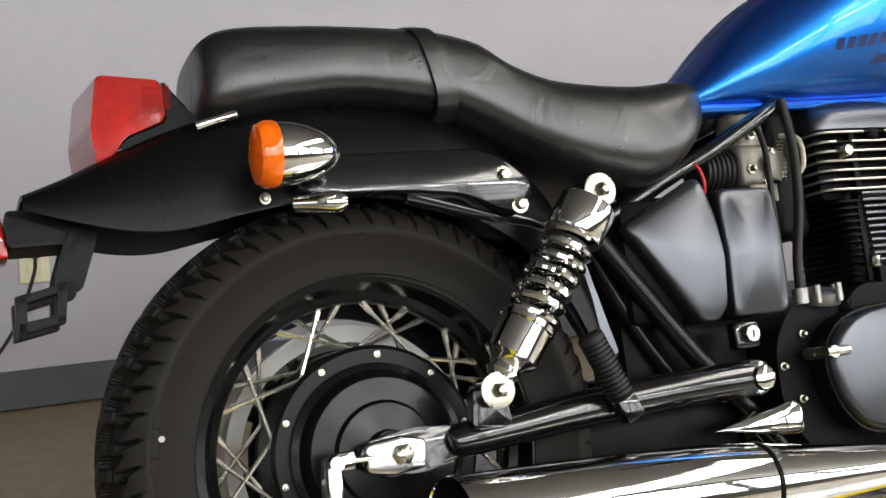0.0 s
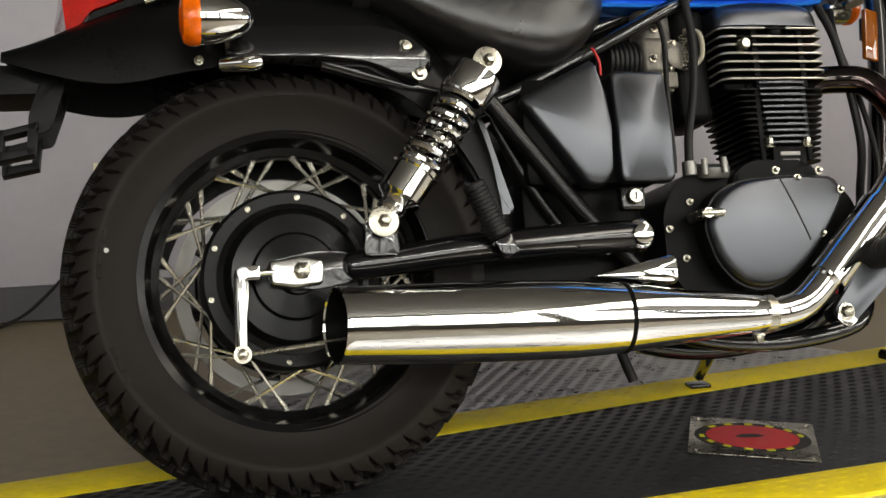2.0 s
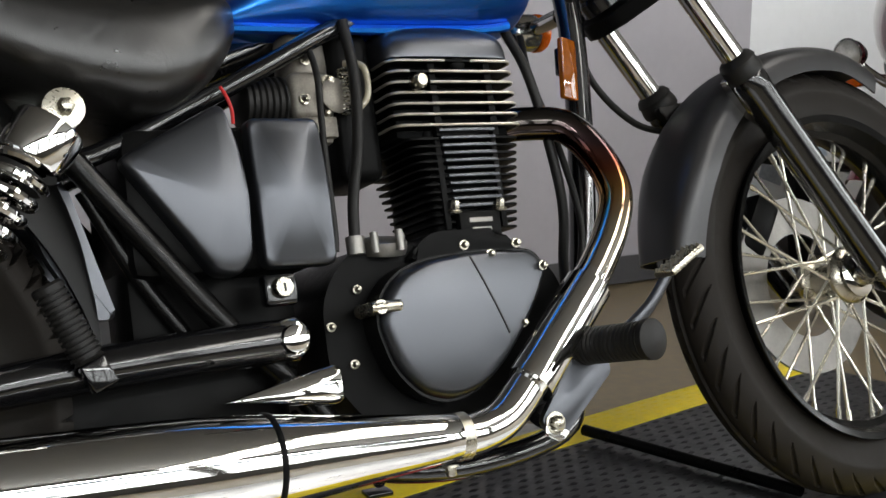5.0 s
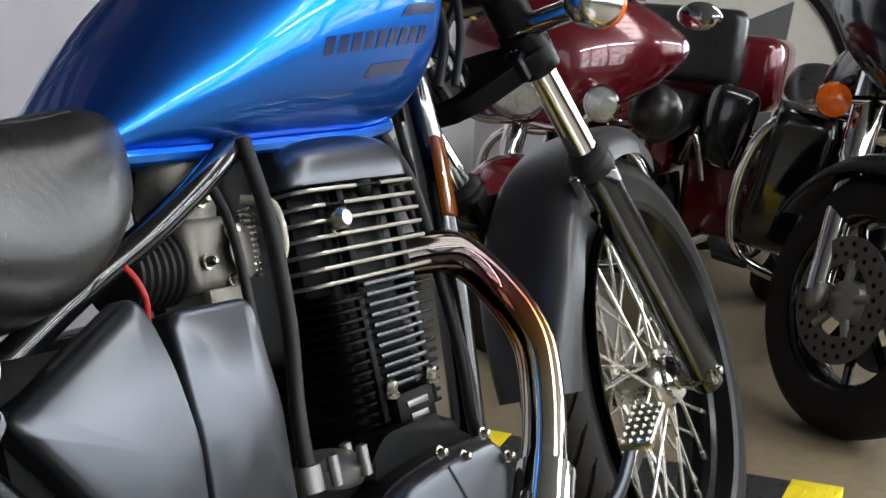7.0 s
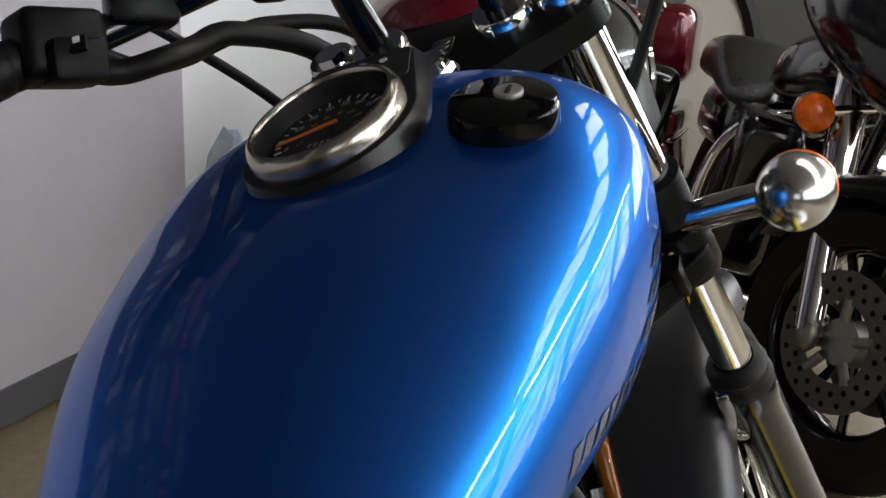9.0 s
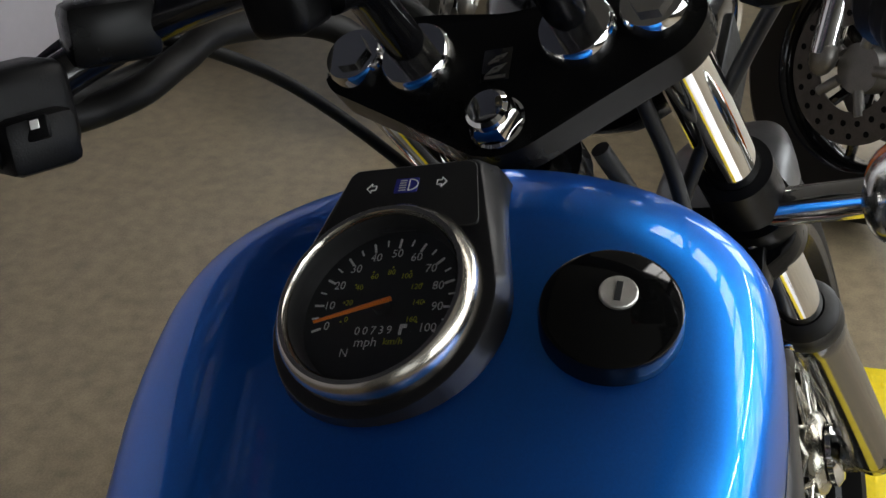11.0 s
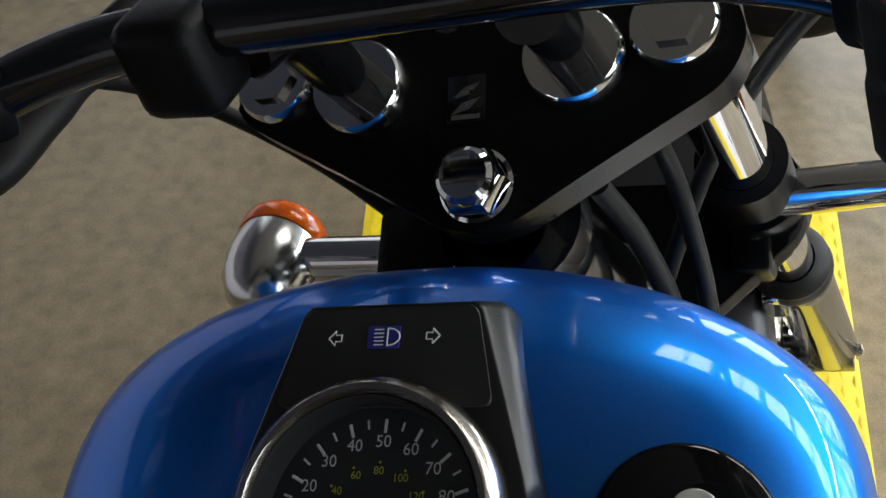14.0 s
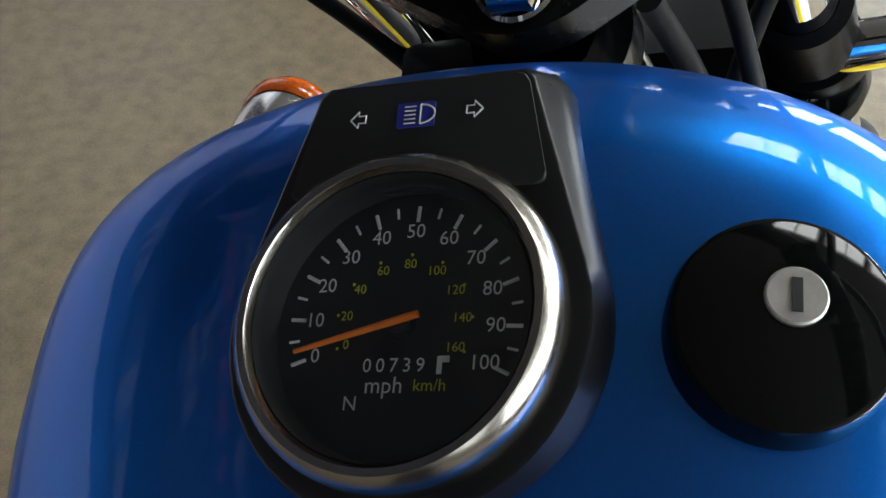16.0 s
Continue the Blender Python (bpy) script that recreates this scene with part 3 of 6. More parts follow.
for s in (-1, 1):
    part("seat_rail", tube([(0.66, s * 0.050, 0.722), (0.60, s * 0.072, 0.692), (0.52, s * 0.074, 0.650), (0.45, s * 0.066, 0.616), (0.297, s * 0.070, 0.548), (0.19, s * 0.085, 0.565), (0.05, s * 0.100, 0.600)], 0.0115, 12), BLACK, frame_main)
    part("side_tube", tube([(0.285, s * 0.088, 0.56), (0.30, s * 0.088, 0.54), (0.365, s * 0.088, 0.455), (0.435, s * 0.088, 0.365), (0.50, s * 0.080, 0.300), (0.56, s * 0.075, 0.23)], 0.014, 12), RIMB, frame_main)
    part("inner_tube", tube([(0.31, s * 0.06, 0.52), (0.36, s * 0.06, 0.42), (0.42, s * 0.06, 0.33)], 0.010, 10), RIMB, frame_main)
    part("cradle_tube", tube([(0.93, s * 0.03, 0.24), (0.86, s * 0.085, 0.185), (0.70, s * 0.10, 0.165), (0.56, s * 0.085, 0.19), (0.50, s * 0.08, 0.25)], 0.014, 12), BLACK, frame_main)
    part("swingarm", tube([(0.515, s * 0.098, 0.336, 0.024), (0.40, s * 0.106, 0.333, 0.024), (0.25, s * 0.112, 0.325, 0.023), (0.14, s * 0.116, 0.314, 0.021), (0.075, s * 0.118, 0.308, 0.020), (0.062, s * 0.118, 0.306, 0.012)], 0.022, 18), BLACK, bike, "black gloss swingarm tube")
    part("axle_plate", plate(rounded([(-0.045, 0.288), (0.02, 0.278), (0.075, 0.288), (0.075, 0.326), (0.02, 0.330), (-0.045, 0.318)], 0.012), s * 0.122, s * 0.108, 0.002), BLACK, bike, "black axle end plate")
    part("chain_adjuster", pillow(rounded([(-0.042, 0.286), (-0.010, 0.280), (0.029, 0.284), (0.032, 0.316), (0.003, 0.323), (-0.042, 0.318)], 0.006), s * 0.1225, s * 0.131, 6, 0.88, 0.002), SATCH, bike, "plated axle adjuster plate")
    part("pivot_cap", lathe([(0, 0.013), (0.010, 0.0125), (0.0150, 0.0095), (0.0165, 0.004), (0.0165, 0)], (0.503, s * 0.119, 0.335), (0, s, 0), 32), CHROME, bike, "domed chrome swingarm pivot cap")
    part("axle_nut", bolt((0, s * 0.128, 0.3025), (0, s, 0), 0.0125, 0.012), DULLCH, bike, "plated axle nut")
part("swingarm_brace", rod((0.455, -0.10, 0.332), (0.455, 0.10, 0.332), 0.022, 16), BLACK, bike, "black swingarm cross tube")
part("pivot_cap", lathe([(0, 0.012), (0.012, 0.0115), (0.020, 0.009), (0.0235, 0.004), (0.0235, -0.01), (0, -0.01)], (0.504, -0.108, 0.336), (0, -1, 0), 30), CHROME, bike, "domed chrome swingarm pivot cap")
part("footrest_bar", tube([(0.10, -0.06, 0.305), (0.13, -0.118, 0.335), (0.118, -0.118, 0.352)], 0.010, 10), BLACK, bike)
for s in (-1, 1):
    part("shock_mount", plate(rounded([(0.085, 0.318), (0.135, 0.318), (0.128, 0.365), (0.109, 0.378), (0.090, 0.365)], 0.008), s * 0.142, s * 0.122, 0.002), BLACK, bike, "black shock absorber bracket")

# ---------------------------------------------------------------- motorcycle: shock absorbers
def shock(s):
    a, b = Vector((0.109, s * 0.154, 0.360)), Vector((0.274, s * 0.154, 0.582))
    d = (b - a).normalized()
    L = (b - a).length
    body = part("shock_absorber", join(rod(a + d * 0.02, b - d * 0.02, 0.012, 14), lathe([(0.010, -0.012), (0.019, -0.012), (0.019, 0.012), (0.010, 0.012)], a, (0, 1, 0), 24, True), lathe([(0.010, -0.012), (0.021, -0.012), (0.021, 0.012), (0.010, 0.012)], b, (0, 1, 0), 24, True)), CHROME, bike, "chrome coil-over rear shock absorber")
    part("lower_cup", lathe([(0.012, 0.014), (0.017, 0.018), (0.021, 0.024), (0.019, 0.031), (0.022, 0.036), (0.028, 0.040), (0.0325, 0.044), (0.0325, 0.084), (0.035, 0.086), (0.035, 0.092), (0.012, 0.096)], a, d, 36), CHROME, body, "chrome lower spring cup")
    part("upper_shroud", lathe([(0.012, 0), (0.034, 0), (0.0358, -0.003), (0.0358, -0.044), (0.034, -0.047), (0.022, -0.047)][::-1], b - d * 0.018, d, 36), CHROME, body, "chrome upper shroud")
    part("spring_seat", lathe([(0.012, 0), (0.029, 0), (0.029, 0.010), (0.012, 0.010)], b - d * 0.085, d, 30), RUBB, body, "black rubber bump stop")
    part("spring", coil(a + d * 0.090, b - d * 0.064, 0.0285, 0.0056, 6.6), CHROME, body, "chrome coil spring")
    for p in (a, b):
        part("shock_bolt", join(lathe([(0, 0.012), (0.0205, 0.012), (0.0205, 0.0145), (0.012, 0.016), (0, 0.016)], p, (0, s, 0), 28), lathe([(0.009, 0.016), (0.009, 0.024), (0.006, 0.030), (0, 0.032)], p, (0, s, 0), 6)), DULLCH, body, "plated washer and acorn nut")


shock(-1)
shock(1)

# ---------------------------------------------------------------- motorcycle: seat and tank
def superloop(cy, w, z0, z1, zm, n_up, n_dn, N=48):
    """A closed y, z outline: half width w, widest at height zm, squarer with larger n."""
    out = []
    for k in range(N):
        a = 2 * math.pi * k / N
        c, s = math.cos(a), math.sin(a)
        n = n_up if s >= 0 else n_dn
        y = w * (abs(c) ** (2 / n)) * (1 if c >= 0 else -1)
        z = zm + ((z1 - zm) if s >= 0 else (zm - z0)) * (abs(s) ** (2 / n)) * (1 if s >= 0 else -1)
        out.append((cy + y, z))
    return out


SEAT = [(-0.176, 0.716, 0.772, 0.052), (-0.174, 0.704, 0.788, 0.078), (-0.168, 0.698, 0.800, 0.094), (-0.152, 0.698, 0.810, 0.104), (-0.120, 0.702, 0.8145, 0.110), (-0.06, 0.711, 0.8155, 0.112), (0.0, 0.715, 0.8150, 0.113), (0.07, 0.707, 0.8125, 0.114), (0.120, 0.696, 0.808, 0.115),
        (0.172, 0.672, 0.795, 0.117), (0.212, 0.650, 0.768, 0.120), (0.262, 0.625, 0.746, 0.127), (0.316, 0.606, 0.738, 0.133), (0.37, 0.594, 0.735, 0.136), (0.41, 0.600, 0.737, 0.133), (0.445, 0.620, 0.742, 0.125), (0.475, 0.650, 0.743, 0.108), (0.495, 0.682, 0.736, 0.080), (0.505, 0.705, 0.724, 0.035)]
secs = []
for x, z0, z1, w in resample(SEAT, 4):
    secs.append([(x, y, z) for y, z in superloop(0, w, z0, z1, z0 + (z1 - z0) * 0.42, 3.4, 3.2)])
seat = part("seat", loft(secs), LEATHER, bike, "black vinyl stepped dual seat with piping", 60)
for s in (-1, 1):
    line = []
    for x, z0, z1, w in resample(SEAT[2:-3], 3):
        y, z = superloop(0, w, z0, z1, z0 + (z1 - z0) * 0.42, 3.4, 3.2, 96)[14]
        line.append((x, s * y, z))
    part("piping", tube(line, 0.0020, 8, 1), RUBB, seat, "stitched black piping")
strap = []
for dx, off in ((-0.014, 0.0005), (-0.013, 0.0035), (0.0, 0.004), (0.013, 0.0035), (0.014, 0.0005)):
    loop = []
    for y, z in superloop(0, 0.1155 + off, 0.690 - off, 0.8135 + off, 0.742, 3.4, 3.2):
        loop.append((0.104 + dx - (z - 0.76) * 0.22, y, z))
    strap.append(loop)
part("strap", loft(strap, caps=False), LEATHER, seat, "black vinyl grab strap across the seat")

TANK = [(0.462, 0.700, 0.7117, 0.0235), (0.470, 0.699, 0.722, 0.0484), (0.489, 0.698, 0.7366, 0.0675), (0.518, 0.698, 0.7597, 0.0801), (0.562, 0.699, 0.8015, 0.098), (0.628, 0.7008, 0.8576, 0.1247), (0.700, 0.7032, 0.9026, 0.1526), (0.770, 0.7057, 0.932, 0.1676),
        (0.8261, 0.7076, 0.9588, 0.1733), (0.8635, 0.7107, 0.9765, 0.1705), (0.8956, 0.7165, 0.9761, 0.1640), (0.9195, 0.7245, 0.9702, 0.1416), (0.9367, 0.7365, 0.9559, 0.1057), (0.9472, 0.7615, 0.9315, 0.0617), (0.9514, 0.7865, 0.9149, 0.0167)]


def tank_mid(x):
    """Sideways place of the tank's middle line."""
    return 0.0152 * max(0, min(1, (x - 0.52) / 0.2))


def tank_belt(x):
    """Height of the widest line, as a share of the tank's height."""
    return 0.4695 + 0.215 * max(0, min(1, (x - 0.60) / 0.2))


TANK_ROWS = [list(r) for r in resample(TANK, 5)]
for turn in range(6):
    TANK_ROWS = TANK_ROWS[:1] + [[(a + 2 * b + c) / 4 for a, b, c in zip(*t3)] for t3 in zip(TANK_ROWS, TANK_ROWS[1:], TANK_ROWS[2:])] + TANK_ROWS[-1:]
secs = []
for x, z0, z1, w in TANK_ROWS:
    secs.append([(x, y, z) for y, z in superloop(tank_mid(x), w, z0, z1, z0 + (z1 - z0) * tank_belt(x), 2.25, 2.14, 72)])
tank = part("fuel_tank", loft(secs), BLUE, bike, "glossy metallic blue teardrop fuel tank", 60)


# ---- marks on the tank sides
def on_tank(x, z, s, lift=0.0007):
    """The tank's side at x, z."""
    st = TANK_ROWS
    k = min(range(len(st)), key=lambda i: abs(st[i][0] - x))
    a, b = st[max(k - 1, 0)], st[min(k + 1, len(st) - 1)]
    t = (x - a[0]) / max(b[0] - a[0], 1e-6)
    z0, z1, w = (a[i] + (b[i] - a[i]) * t for i in (1, 2, 3))
    zm = z0 + (z1 - z0) * tank_belt(x)
    n = 2.25 if z >= zm else 2.14
    q = min(1, abs(z - zm) / ((z1 - zm) if z >= zm else (zm - z0)))
    return (x, tank_mid(x) + s * (w * max(0, 1 - q ** n) ** (1 / n) + lift), z)


for s in (-1, 1):
    line = []
    for x, z0, z1, w in TANK_ROWS[5:-18:5]:
        p = on_tank(x, z0 + 0.010, s, 0.0005)
        line.append((p[0], p[1], z0 + 0.006))
    part("tank_seam", tube(line, 0.0068, 8, 4), BLUE, tank, "pressed seam along the foot of the tank")


def tank_mark(name, corners, s, label):
    bm, rows_ = bmesh.new(), []
    (x0, z0), (x1, z1), (x2, z2), (x3, z3) = corners
    for i in range(4):
        a = i / 3
        rows_.append([bm.verts.new(on_tank((x0 + (x3 - x0) * a) + ((x1 + (x2 - x1) * a) - (x0 + (x3 - x0) * a)) * j / 8, (z0 + (z3 - z0) * a) + ((z1 + (z2 - z1) * a) - (z0 + (z3 - z0) * a)) * j / 8, s)) for j in range(9)])
    for a, b in zip(rows_, rows_[1:]):
        for j in range(8):
            bm.faces.new((a[j], a[j + 1], b[j + 1], b[j]))
    return part(name, bm, DECAL, tank, label)


for s in (-1, 1):
    for k in range(9):
        x = 0.700 + 0.0181 * k
        z = 0.768 + 0.0018 * k
        tank_mark("decal_bar", [(x, z), (x + 0.0120, z + 0.0014), (x + 0.0135, z + 0.0160), (x + 0.0015, z + 0.0146)], s, "dark lettering bar on the tank")
    for k in range(3):
        x, z = 0.806 + 0.010 * k, 0.802 + 0.018 * k
        tank_mark("decal_stripe", [(x, z), (x + 0.062, z + 0.007), (x + 0.070, z + 0.018), (x + 0.010, z + 0.011)], s, "dark slanted stripe on the tank")
    tank_mark("decal_stripe", [(0.768, 0.752), (0.838, 0.759), (0.844, 0.770), (0.775, 0.763)], s, "dark badge bar on the tank")

# ---- speedometer console
DN = Vector((-0.47, 0, 0.883)).normalized()
DU = Vector((DN.z, 0, -DN.x))
DC0 = Vector((0.803, 0.0044, 0.962))
DIAL = Matrix((DU, Vector((0, 1, 0)), DN)).transposed().to_4x4()
DIAL.translation = DC0


def in_dial(bm, m=DIAL):
    bmesh.ops.transform(bm, matrix=m, verts=bm.verts)
    return bm


def plate_uv(poly, w0, w1, bev, seg=3):
    bm = plate(poly, -w1, -w0, bev, None, seg)
    bmesh.ops.transform(bm, matrix=Matrix(((1, 0, 0, 0), (0, 0, 1, 0), (0, -1, 0, 0), (0, 0, 0, 1))), verts=bm.verts)
    return bm


def console_outline(r, hw, front):
    """Round at the dial, straight sides running to a blunt front edge."""
    o = [(r * math.cos(radians(a)), r * math.sin(radians(a))) for a in np.linspace(74, 286, 30)]
    return o + [(front - 0.003, -hw), (front, -hw + 0.003), (front, hw - 0.003), (front - 0.003, hw)]


def console_body():
    """The console block with its round opening for the dial, flaring to its foot on the tank."""
    turn = [radians(a) for a in np.linspace(74, 286, 30)] + [radians(a) for a in (-57, -19, 19, 57)]
    secs = [[(0.0455 * math.cos(a), 0.0455 * math.sin(a), w) for a in turn] for w in (-0.020, -0.0042)]
    for r, hw, front, w in ((0.0550, 0.0345, 0.0775, -0.0040), (0.0560, 0.0355, 0.0782, -0.0046), (0.0586, 0.0398, 0.0803, -0.0130), (0.0592, 0.0410, 0.0811, -0.0148), (0.0594, 0.0416, 0.0815, -0.0240), (0.0594, 0.0416, 0.0815, -0.060)):
        secs.append([(u, v, w) for u, v in console_outline(r, hw, front)])
    return in_dial(loft(secs, caps=False))


BEZM = mat("satin_champagne_bezel", (0.52, 0.48, 0.415), 0.20, 1.0, rvar=0.05, var_scale=25)
CONSM = mat("sheeny_black_console", (0.008, 0.008, 0.009), 0.30, 0, 0, 0.34, rvar=0.03, var_scale=40, bump=0.05, bump_scale=900)
console = part("speedometer_console", console_body(), CONSM, bike, "black plastic console with round speedometer and warning lights")
panel = [(0.040, -0.0415), (0.0765, -0.0335), (0.0765, 0.0335), (0.040, 0.0415)]
part("warning_panel", in_dial(plate_uv(rounded(panel, 0.004), -0.0050, -0.0030, 0.0004, 1)), DIALB, console, "smooth black warning light panel")
part("bezel", in_dial(lathe([(0.0424, -0.004), (0.0424, 0.006), (0.0438, 0.0085), (0.046, 0.0085), (0.0485, 0.0062), (0.0500, 0.0020), (0.0502, -0.006)], (0, 0, 0), (0, 0, 1), 72, True)), BEZM, console, "polished chrome bezel")
part("dial_face", in_dial(lathe([(0, -0.006), (0.0405, -0.006), (0.0418, -0.002), (0.0422, 0.006)], (0, 0, 0), (0, 0, 1), 64)), DIALB, console, "matt black dial face")


def text(name, body, size, u, v, w, parent, material, m=DIAL, label="", space=1.0):
    cu = bpy.data.curves.new(name, "FONT")
    cu.body, cu.size, cu.align_x, cu.align_y, cu.resolution_u, cu.space_character = body, size, "CENTER", "CENTER", 3, space
    tmp = bpy.data.objects.new(name, cu)
    scene.collection.objects.link(tmp)
    me = bpy.data.meshes.new_from_object(tmp)
    bpy.data.objects.remove(tmp)
    bpy.data.curves.remove(cu)
    # the letters' up is the dial's forward
    turn = Matrix(((0, 1, 0, u), (-1, 0, 0, v), (0, 0, 1, w), (0, 0, 0, 1)))
    me.transform(m @ turn)
    me.materials.append(material)
    ob = new(name, me)
    ob.parent = parent
    if label:
        tagged(ob, label)
    return ob


def dial_at(val, r):
    a = radians(198.5 - 2.23 * val)
    return r * math.sin(a), -r * math.cos(a)


for val in range(0, 101, 10):
    u, v = dial_at(val, 0.0283)
    text("dial_number", str(val), 0.0061, u, v, -0.0055, console, WHITE, label="white mph number")
for val in range(0, 101, 5):
    r0 = 0.0315 if val % 10 == 0 else 0.0330
    (u0, v0), (u1, v1) = dial_at(val, r0), dial_at(val, 0.0362)
    part("tick", in_dial(rod((u0, v0, -0.0057), (u1, v1, -0.0057), 0.00042 if val % 10 else 0.0006, 6)), WHITE, console)
for kmh in range(0, 161, 20):
    u, v = dial_at(kmh * 0.6214, 0.0182)
    text("dial_number", str(kmh), 0.0040, u, v, -0.0055, console, YELPR, label="yellow km/h number")
    u, v = dial_at(kmh * 0.6214, 0.0212)
    part("tick", in_dial(lathe([(0, 0), (0.0005, 0), (0, 0.0003)], (u, v, -0.0058), (0, 0, 1), 8)), YELPR, console)
u, v = dial_at(1.6, 0.030)
part("needle", in_dial(tube([(u * 1.1, v * 1.1, -0.0018, 0.0008), (0, 0, -0.0014, 0.0012), (-u * 0.22, -v * 0.22, -0.0014, 0.0012)], seg=8, n=1)), ORANGE, console, "orange pointer resting near zero")
part("needle_hub", in_dial(lathe([(0, -0.002), (0.0035, -0.0025), (0.004, -0.006)], (0, 0, 0), (0, 0, 1), 20)), DIALB, console)
text("odometer", "00739", 0.0058, -0.0122, 0.0015, -0.0055, console, WHITE, label="odometer figures", space=1.42)
part("odometer_wheel", in_dial(join(box(0.0050, 0.0014, 0.0005, pose(-0.0122, -0.0125, -0.0055), 0), box(0.0018, 0.0032, 0.0005, pose(-0.0105, -0.0138, -0.0053), 0))), WHITE, console, "pale last odometer wheel")
text("dial_word", "mph", 0.0068, -0.0180, 0.004, -0.0055, console, WHITE)
text("dial_word", "km/h", 0.0050, -0.0180, -0.010, -0.0055, console, YELPR)
text("dial_word", "N", 0.0060, -0.0232, 0.014, -0.0055, console, WHITE)
lens = part("dial_glass", in_dial(lathe([(0, 0.0042), (0.038, 0.0036), (0.0418, 0.0030), (0.0418, 0.0022), (0, 0.0030)], (0, 0, 0), (0, 0, 1), 56)), GLASS, console, "clear speedometer glass")
lens.visible_shadow = False


def arrow(v0, sgn):
    o = [(0, 1.0), (1.0, 0), (0.45, 0), (0.45, -0.9), (-0.45, -0.9), (-0.45, 0), (-1.0, 0)]
    out = [(0.0027 * a, v0 + sgn * 0.0027 * b) for a, b in o]
    return tube([(a, b, -0.0008) for a, b in out + out[:1]], 0.0003, 5, 1)


part("turn_arrow", in_dial(arrow(0.0190, 1), DIAL @ pose(0.0652, 0.0012, -0.0016)), WHITE, console, "white turn signal arrow")
part("turn_arrow", in_dial(arrow(-0.0190, -1), DIAL @ pose(0.0652, 0.0012, -0.0016)), WHITE, console, "white turn signal arrow")
part("high_beam_window", in_dial(plate_uv(rounded([(0.0600, -0.0062), (0.0682, -0.0062), (0.0682, 0.0062), (0.0600, 0.0062)], 0.0008), -0.0030, -0.0025, 0), DIAL @ pose(0.0012, 0.0012, 0)), BLUEPR, console, "blue high beam window")
bow = [(0.0640 - 0.0032 * math.cos(radians(a)), -0.0004 - 0.0048 * math.sin(radians(a)), -0.0059) for a in range(0, 181, 20)]
bow.append(bow[0])
part("high_beam_mark", in_dial(join(*[rod(a, b, 0.0003, 6) for a, b in zip(bow, bow[1:])], *[rod((0.0612 + 0.0014 * k, 0.0012, -0.0059), (0.0612 + 0.0014 * k, 0.0048, -0.0059), 0.00026, 6) for k in range(5)]), DIAL @ pose(0.0012, 0, 0.0036)), WHITE, console)

# ---- fuel cap
CAPN = Vector((-0.36, -0.30, 0.88)).normalized()
CAPC = Vector((0.816, -0.097, 0.938))
LOCKM = mat("brushed_lock_steel", (0.52, 0.50, 0.46), 0.42, 0.75, var=0.15, rvar=0.1, var_scale=120)
cap = part("fuel_cap", lathe([(0.0312, -0.010), (0.0312, 0.008), (0.0303, 0.0110), (0.0285, 0.0122), (0.0, 0.0128)], CAPC, CAPN, 56), mat("piano_black_cap", (0.003, 0.003, 0.003), 0.06, 0, 0, 0.28, rvar=0.02, var_scale=30), bike, "glossy black round fuel cap with key lock")
lockc = CAPC + CAPN * 0.0130 + Vector((0.006, -0.002, 0.002))
part("lock_barrel", lathe([(0.0084, -0.002), (0.0084, 0.0008), (0.0078, 0.0014), (0, 0.0014)], lockc, CAPN, 28), LOCKM, cap, "steel lock barrel")
part("key_slot", box(0.0096, 0.0028, 0.0012, Matrix.Translation(lockc + CAPN * 0.0014) @ frame_of(CAPN, (0, 1, 0)).to_4x4(), 0), DIALB, cap)

# ---------------------------------------------------------------- motorcycle: rear fender and tail
FEN = [(-0.375, 0.606, 0.629, 0.086), (-0.325, 0.590, 0.650, 0.090), (-0.263, 0.576, 0.680, 0.092), (-0.207, 0.575, 0.703, 0.094), (-0.129, 0.590, 0.724, 0.095), (-0.028, 0.601, 0.733, 0.096), (0.084, 0.588, 0.722, 0.096), (0.162, 0.556, 0.695, 0.095), (0.215, 0.515, 0.655, 0.092), (0.262, 0.455, 0.605, 0.085), (0.295, 0.385, 0.535, 0.078), (0.308, 0.33, 0.46, 0.075)]


def shell(sections, t):
    bm = loft(sections, caps=False, ring=False)
    bmesh.ops.recalc_face_normals(bm, faces=bm.faces)
    bmesh.ops.solidify(bm, geom=bm.faces[:], thickness=t)
    return bm


secs = []
for x, ze, zt, w in resample(FEN, 4):
    row = []
    for k in range(25):
        a = math.pi * k / 24
        c, s = math.cos(a), math.sin(a)
        row.append((x, w * abs(c) ** 0.62 * (1 if c > 0 else -1), ze + (zt - ze) * abs(s) ** 0.72))
    secs.append(row)
part("rear_fender", shell(secs, 0.004), SATIN, bike, "satin black rear fender")
for s in (-1, 1):
    part("fender_strut", pillow(rounded([(-0.085, 0.601), (-0.085, 0.647), (0.129, 0.649), (0.172, 0.637), (0.209, 0.604), (0.205, 0.580), (0.184, 0.564), (0.163, 0.570), (0.113, 0.590), (0.028, 0.599)], 0.012, 6), s * 0.112, s * 0.126, 6, 0.86), BLACK, bike, "gloss black fender strut", 50)
    part("strut_bolt", bolt((0.165, s * 0.132, 0.612), (0, s, 0), 0.0072, 0.008), DULLCH, bike)
    part("strut_bolt", bolt((0.184, s * 0.129, 0.576), (0, s, 0), 0.0072, 0.008), DULLCH, bike)
    part("strut_bolt", bolt((-0.118, s * 0.100, 0.603), (0, s, 0), 0.0045, 0.005), DULLCH, bike)
